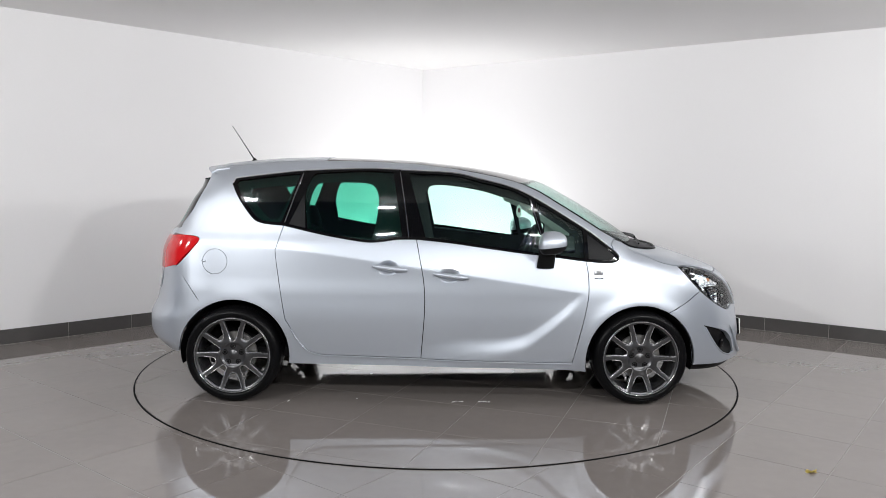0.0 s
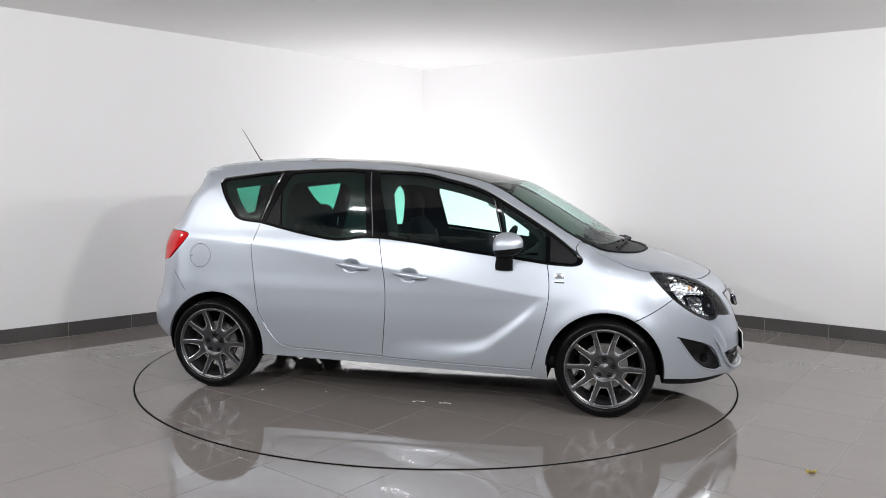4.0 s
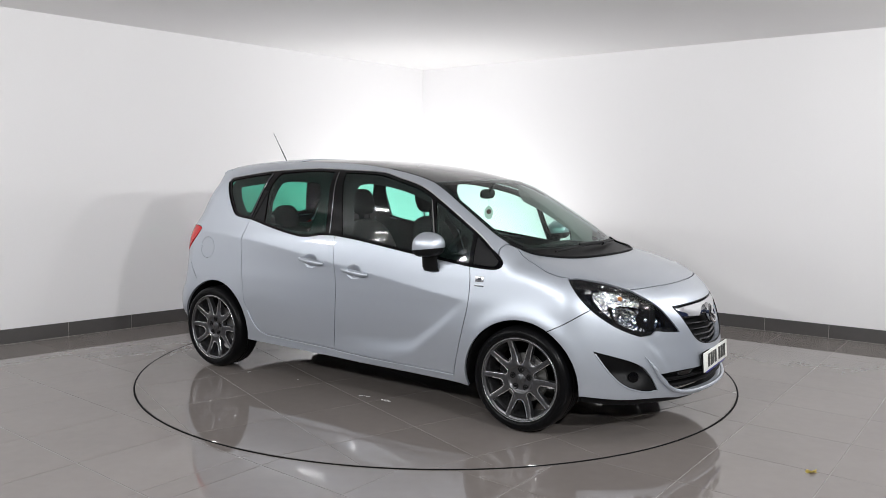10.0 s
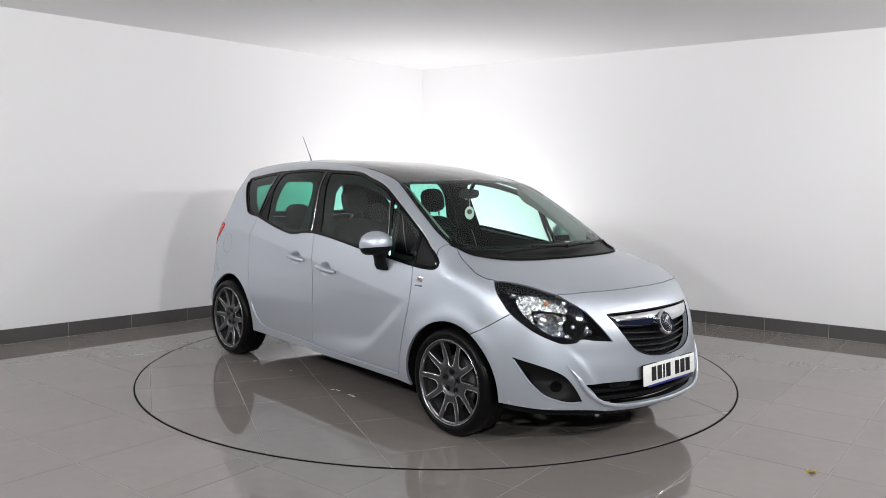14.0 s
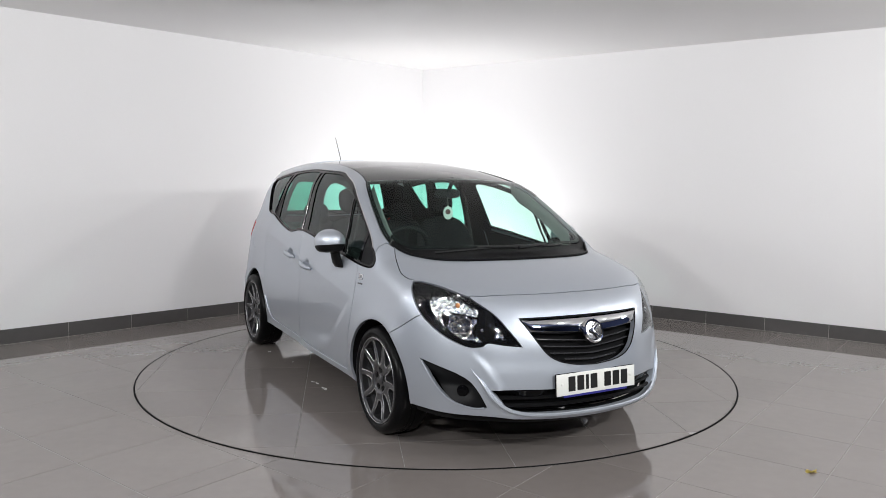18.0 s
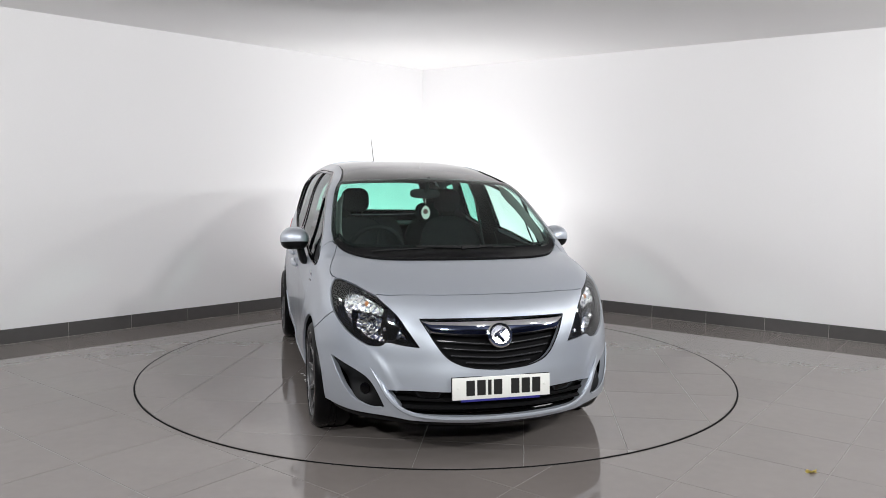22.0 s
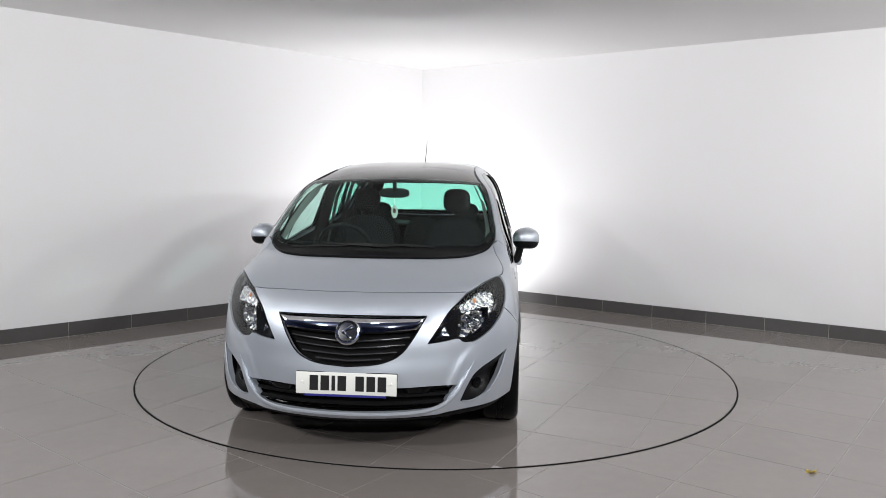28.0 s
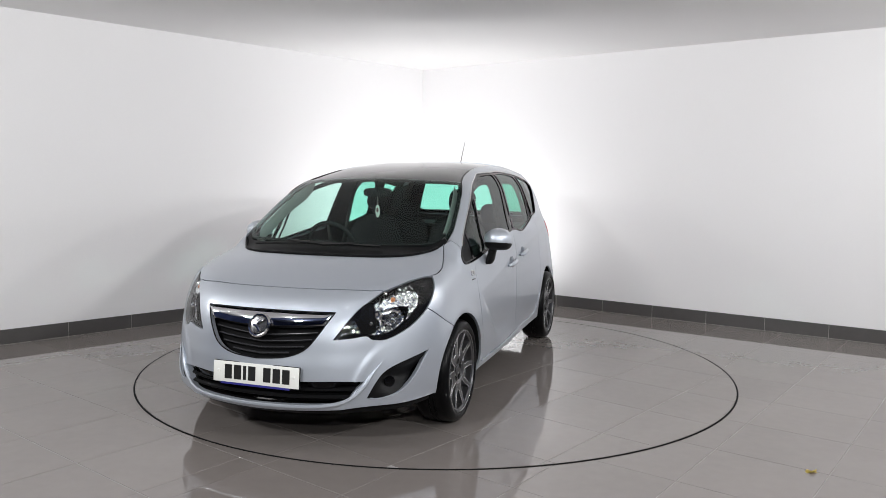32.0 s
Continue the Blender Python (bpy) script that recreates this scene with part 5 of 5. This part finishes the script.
# dashboard swept under the windscreen
bm = bmesh.new()
rows = []
for y in np.linspace(-0.72, 0.72, 25):
    c = 1 - 0.10 * (y / 0.72) ** 2
    hump = 0.035 * math.exp(-((y + 0.36) / 0.17) ** 2)
    rows.append([bm.verts.new(p) for p in ((1.36 * c, y, 0.985), (1.20 * c, y, 0.995), (1.0 * c, y, 1.000 + 0.3 * hump), (0.86 * c, y, 0.985 + hump), (0.80 * c, y, 0.945 + hump), (0.79 * c, y, 0.86), (0.86 * c, y, 0.68), (0.98, y, 0.45))])
for a, b in zip(rows, rows[1:]):
    for i in range(7):
        bm.faces.new((a[i], a[i + 1], b[i + 1], b[i]))
bmesh.ops.recalc_face_normals(bm, faces=bm.faces)
dash = part("dashboard", bm, TRIM, car, "dark moulded dashboard")
bm = bmesh.new()
box(bm, 0.1, 0.85, -0.13, 0.13, 0.33, 0.62, 0.04)
part("centre_console", bm, TRIM, car)
SW = Matrix.Translation((0.615, -0.36, 0.965)) @ pose(0, 0, 0, 0, -66, 0)
bm = bmesh.new()
tube(bm, [SW @ Vector((0.183 * math.cos(a), 0.183 * math.sin(a), 0)) for a in np.linspace(0, 2 * math.pi, 41)[:-1]], 0.016, 10, True)
steering = part("steering_wheel", bm, TRIM, car, "black three-spoke steering wheel")
bm = bmesh.new()
blob(bm, 0.06, 0.075, 0.03, 2.6, 20, 12, SW @ Matrix.Translation((-0.01, 0, -0.02)))
for a in (0, 180, 270):
    d = Vector((-math.sin(math.radians(a)), math.cos(math.radians(a)), 0))
    tube(bm, [SW @ (d * 0.05 - Vector((0, 0, 0.02))), SW @ (d * 0.18)], 0.014, 6)
tube(bm, [SW @ Vector((0, 0, -0.02)), SW @ Vector((0, 0, -0.25))], 0.04, 10)
part("wheel_hub", bm, TRIM, steering)


def seat(x, y, back_h, rest, wide=0.26):
    lean = 16
    bm = bmesh.new()
    blob(bm, 0.27, wide, 0.09, 3.2, 32, 14, Matrix.Translation((x + 0.20, y, 0.56)) @ pose(0, 0, 0, 0, -6, 0))
    st = part("seat", bm, CLOTH, car, "charcoal cloth car seat")
    B = Matrix.Translation((x, y, 0.56)) @ pose(0, 0, 0, 0, -lean, 0)
    bm = bmesh.new()
    blob(bm, 0.075, wide, back_h / 2, 3.0, 32, 18, B @ Matrix.Translation((0, 0, back_h / 2)), bend=lambda a, b, c: (a + 0.35 * max(0, abs(b) / wide - 0.55) * 0.2, b * (1 - 0.14 * max(0, c / (back_h / 2))), c))
    part("backrest", bm, CLOTH, st)
    if rest:
        bm = bmesh.new()
        blob(bm, 0.050, 0.108, 0.095, 3.0, 28, 16, B @ Matrix.Translation((0.03, 0, back_h + rest)))
        hr = part("headrest", bm, CLOTH, st)
        for d in (-0.05, 0.05):
            bm = bmesh.new()
            tube(bm, [B @ Vector((0.02, d, back_h - 0.03)), B @ Vector((0.03, d, back_h + rest))], 0.006, 6)
            part("headrest_post", bm, TRIM, hr)


seat(-0.08, -0.37, 0.62, 0.125)
seat(-0.03, 0.37, 0.62, 0.125)
seat(-0.86, -0.40, 0.57, 0.03, 0.23)
seat(-0.86, 0.40, 0.57, 0.03, 0.23)
seat(-0.84, 0.0, 0.58, 0.0, 0.17)
bm = bmesh.new()
box(bm, -1.68, -1.02, -0.62, 0.62, 1.02, 1.045, 0.008)
part("parcel_shelf", bm, TRIM, car)
bm = bmesh.new()
blob(bm, 0.016, 0.108, 0.034, 3.2, 28, 12, Matrix.Translation((0.595, -0.012, 1.355)) @ pose(0, 0, 0, 0, 8, 4))
rv = part("rear_view_mirror", bm, TRIM, car, "black rear-view mirror")
bm = bmesh.new()
tube(bm, [(0.605, -0.008, 1.365), (0.635, -0.004, 1.42), (0.66, 0.0, 1.462)], 0.014, 8)
part("mirror_mount", bm, TRIM, rv)


# ---- the tiles: floor, skirting, turntable ----
GA = radians(51.8)
GD, GN = np.array((math.cos(GA), math.sin(GA))), np.array((math.sin(GA), -math.cos(GA)))
PITCH = 0.575
ROOM = [(-NR, -DR), (-ND, -DL)]


def tile_piece(name, poly, z, material, parent):
    if len(poly) < 3 or abs(turn_area(np.array(poly))) < 0.0015:
        return None
    p = np.array(poly)
    if turn_area(p) < 0:
        p = p[::-1]
    bm = bmesh.new()
    prism(bm, [tuple(k) for k in p], z - 0.008, z, 0.0012)
    return part(name, bm, material, parent, "", False)


lines_n = [-1.25 - PITCH * i for i in range(9, 0, -1)] + [-1.25, -0.668, -0.085, 0.49, 0.66] + [1.236 + 0.572 * i for i in range(0, 9)]
lines_d = [0.028 + PITCH * i for i in range(-13, 9)]
for i, (n0, n1) in enumerate(zip(lines_n, lines_n[1:])):
    for d0, d1 in zip(lines_d, lines_d[1:]):
        g = 0.0013
        quad = [tuple(GN * a + GD * b) for a, b in ((n0 + g, d0 + g), (n1 - g, d0 + g), (n1 - g, d1 - g), (n0 + g, d1 - g))]
        far = max(math.hypot(*c) for c in quad)
        if far < R_TABLE - 0.02:
            continue
        poly = clip(clip(quad, NR, DR - 0.001), ND, DL - 0.001)
        poly = clip(clip(clip(poly, (1, 0), FAR_R[0]), (-1, 0), -FAR_L[0]), (0, -1), -BACK) if len(poly) > 2 else poly
        if len(poly) > 2:
            tile_piece("tile", poly, -0.004, TILE, FLOOR)

skirting = {}
for nm, n, d, along, t0, m0 in (("left", ND, DL, np.array((-0.7082, -0.7060)), 0.0, 0.40), ("right", NR, DR, np.array((0.8086, -0.5884)), 0.0, 0.27)):
    base = new("baseboard")
    tagged(base, "dark grey tile skirting along the white wall", "skirting", kind="structure")
    foot = CORNER
    for nm2, z0, z1, d0, d1 in (("wall_grout", -0.004, 0.1242, 0.001, 0.0100), ("floor_grout", -0.0055, -0.0028, 0.0112, 0.0150)):
        p0, p1 = foot + along * 0.012, foot + along * 8.8
        bm = bmesh.new()
        prism(bm, [tuple(p0 - n * d0), tuple(p1 - n * d0), tuple(p1 - n * d1), tuple(p0 - n * d1)], z0, z1)
        bmesh.ops.recalc_face_normals(bm, faces=bm.faces)
        part(nm2, bm, PALE_GROUT, base, "pale grout in the skirting joints", False)
    s = -0.575 + m0
    while s < 8.8:
        a, b = max(s, 0.0) + 0.0020, s + 0.575 - 0.0020
        p0, p1 = foot + along * a - n * 0.001, foot + along * b - n * 0.001
        bm = bmesh.new()
        prism(bm, [tuple(p0), tuple(p1), tuple(p1 - n * 0.011), tuple(p0 - n * 0.011)] if nm == "right" else [tuple(p1), tuple(p0), tuple(p0 - n * 0.011), tuple(p1 - n * 0.011)], -0.004, 0.125)
        bmesh.ops.recalc_face_normals(bm, faces=bm.faces)
        part("skirting_tile", bm, SKIRT, base, "", False)
        s += 0.575

# turntable: a tiled disc, a dark gap round it
bm = bmesh.new()
lathe(bm, [(0.001, -0.0018), (R_TABLE - 0.004, -0.0018), (R_TABLE - 0.004, -0.03)], 160, "Z")
table = tagged(part("turntable", bm, GROUT, None, "round turntable of grey tiles set flush in the floor"), category="turntable")
TA = radians(68.8)
TD, TN = np.array((math.cos(TA), math.sin(TA))), np.array((math.sin(TA), -math.cos(TA)))
circle = [(math.cos(a), math.sin(a)) for a in np.linspace(0, 2 * math.pi, 145)[:-1]]
spin = lambda v: np.array((v[0] * math.cos(radians(109.81)) - v[1] * math.sin(radians(109.81)), v[0] * math.sin(radians(109.81)) + v[1] * math.cos(radians(109.81))))
e1, e2 = spin(np.array((0.656, 0.755))), spin(np.array((0.755, -0.656)))
for i in range(-5, 5):
    for j in range(-5, 5):
        g = 0.0013
        a0, a1 = -0.05 + 0.586 * i + g, -0.05 + 0.586 * (i + 1) - g
        b0, b1 = 0.685 + 0.563 * (j - 1) + g, 0.685 + 0.563 * j - g
        poly = [tuple(e1 * a + e2 * b) for a, b in ((a0, b0), (a1, b0), (a1, b1), (a0, b1))]
        if min(math.hypot(*c) for c in poly) > R_TABLE + 0.8:
            continue
        if max(math.hypot(*c) for c in poly) > R_TABLE - 0.02:
            for c in circle:
                poly = clip(poly, c, R_TABLE - 0.008)
                if len(poly) < 3:
                    break
        if len(poly) > 2:
            tile_piece("tile", poly, 0.0, TILE, table)
bm = bmesh.new()
lathe(bm, [(R_TABLE - 0.007, -0.006), (R_TABLE - 0.006, -0.0008), (R_TABLE, 0.0004), (R_TABLE + 0.004, 0.0004), (R_TABLE + 0.005, -0.001), (R_TABLE + 0.006, -0.006)], 160, "Z")
tagged(part("turntable_ring", bm, speckle(shader("black_ring", (0.004, 0.004, 0.0045), 0.75, Specular_IOR_Level=0.1), 40, 0.2), None, "thin dark ring round the turntable edge"), category="ring", kind="structure")

# small white marks on the turntable tiles
rnd = random.Random(4)
MARK_WHITE = speckle(shader("white_tile_mark", (0.72, 0.71, 0.70), 0.6), 200, 0.15)
for cx, cy, count, wide in ((0.135, -1.065, 6, 0.045), (0.310, -1.060, 7, 0.040), (-0.97, -1.082, 2, 0.01), (-0.536, -1.003, 1, 0.006), (-0.488, -0.349, 1, 0.005)):
    for i in range(count):
        bm = bmesh.new()
        r = rnd.uniform(0.004, 0.009)
        disc(bm, [(r, 0.0001), (r * 0.9, 0.0010), (r * 0.5, 0.0014)], 9, pose(cx + rnd.uniform(-1, 1) * wide, cy + rnd.uniform(-1, 1) * 0.018, 0.0, 0, 0, rnd.uniform(0, 180)) @ Matrix.Diagonal((1.4, 0.8, 1, 1)))
        part("splash_mark", bm, MARK_WHITE, table, "small white mark on the tiles")

# the small yellow leaf on the floor
bm = bmesh.new()
n = 18
c0 = bm.verts.new((0, 0, 0.006))
rim_ = [bm.verts.new(((0.030 + 0.010 * math.sin(5 * a)) * math.cos(a), (0.020 + 0.006 * math.cos(3 * a)) * math.sin(a), 0.004 + 0.006 * math.sin(3 * a + 1))) for a in np.linspace(0, 2 * math.pi, n + 1)[:-1]]
for i in range(n):
    bm.faces.new((c0, rim_[i], rim_[(i + 1) % n]))
geo = bmesh.ops.solidify(bm, geom=bm.faces[:], thickness=0.0015)
leaf = part("fallen_leaf", bm, speckle(shader("dry_yellow_leaf", (0.52, 0.40, 0.10), 0.7), 80, 0.3), None)
leaf.matrix_world = pose(1.905, -2.225, -0.0025, 0, 0, 15)
tagged(leaf, "small dry yellow leaf lying on the floor", "leaf")

# scented disc that hangs from the rear-view mirror
fresh = tagged(new("air_freshener"), "white oval air freshener hanging below the mirror", "air freshener")
bm = bmesh.new()
disc(bm, [(0.036, -0.0015), (0.037, 0.0), (0.036, 0.0015)], 28, Matrix.Translation((0.605, -0.008, 1.222)) @ pose(0, 0, 0, 90, 0, 50) @ Matrix.Diagonal((0.9, 1.25, 1, 1)))
card = part("scent_card", bm, WHITE, fresh)
bm = bmesh.new()
disc(bm, [(0.018, -0.0022), (0.018, 0.0022)], 20, Matrix.Translation((0.605, -0.008, 1.230)) @ pose(0, 0, 0, 90, 0, 50))
part("printed_disc", bm, shader("red_black_print", (0.12, 0.04, 0.04), 0.5), card)
bm = bmesh.new()
tube(bm, [(0.605, -0.008, 1.262), (0.600, -0.009, 1.335)], 0.0012, 5)
part("cord", bm, WHITE, fresh)


# ---- motion: the turntable carries the car round at an even pace ----
START, RATE = 0.30, -3.4275


def motions():
    for thing, off in ((table, pose(0, 0, 0)), (car, pose(-0.0047, -0.2445, 0.0)), (fresh, pose(-0.0047, -0.2445, 0.0))):
        walk(thing, [(t, pose(0, 0, 0, 0, 0, START + RATE * t) @ off) for t in np.arange(0.0, 32.01, 2.0)])


motions()
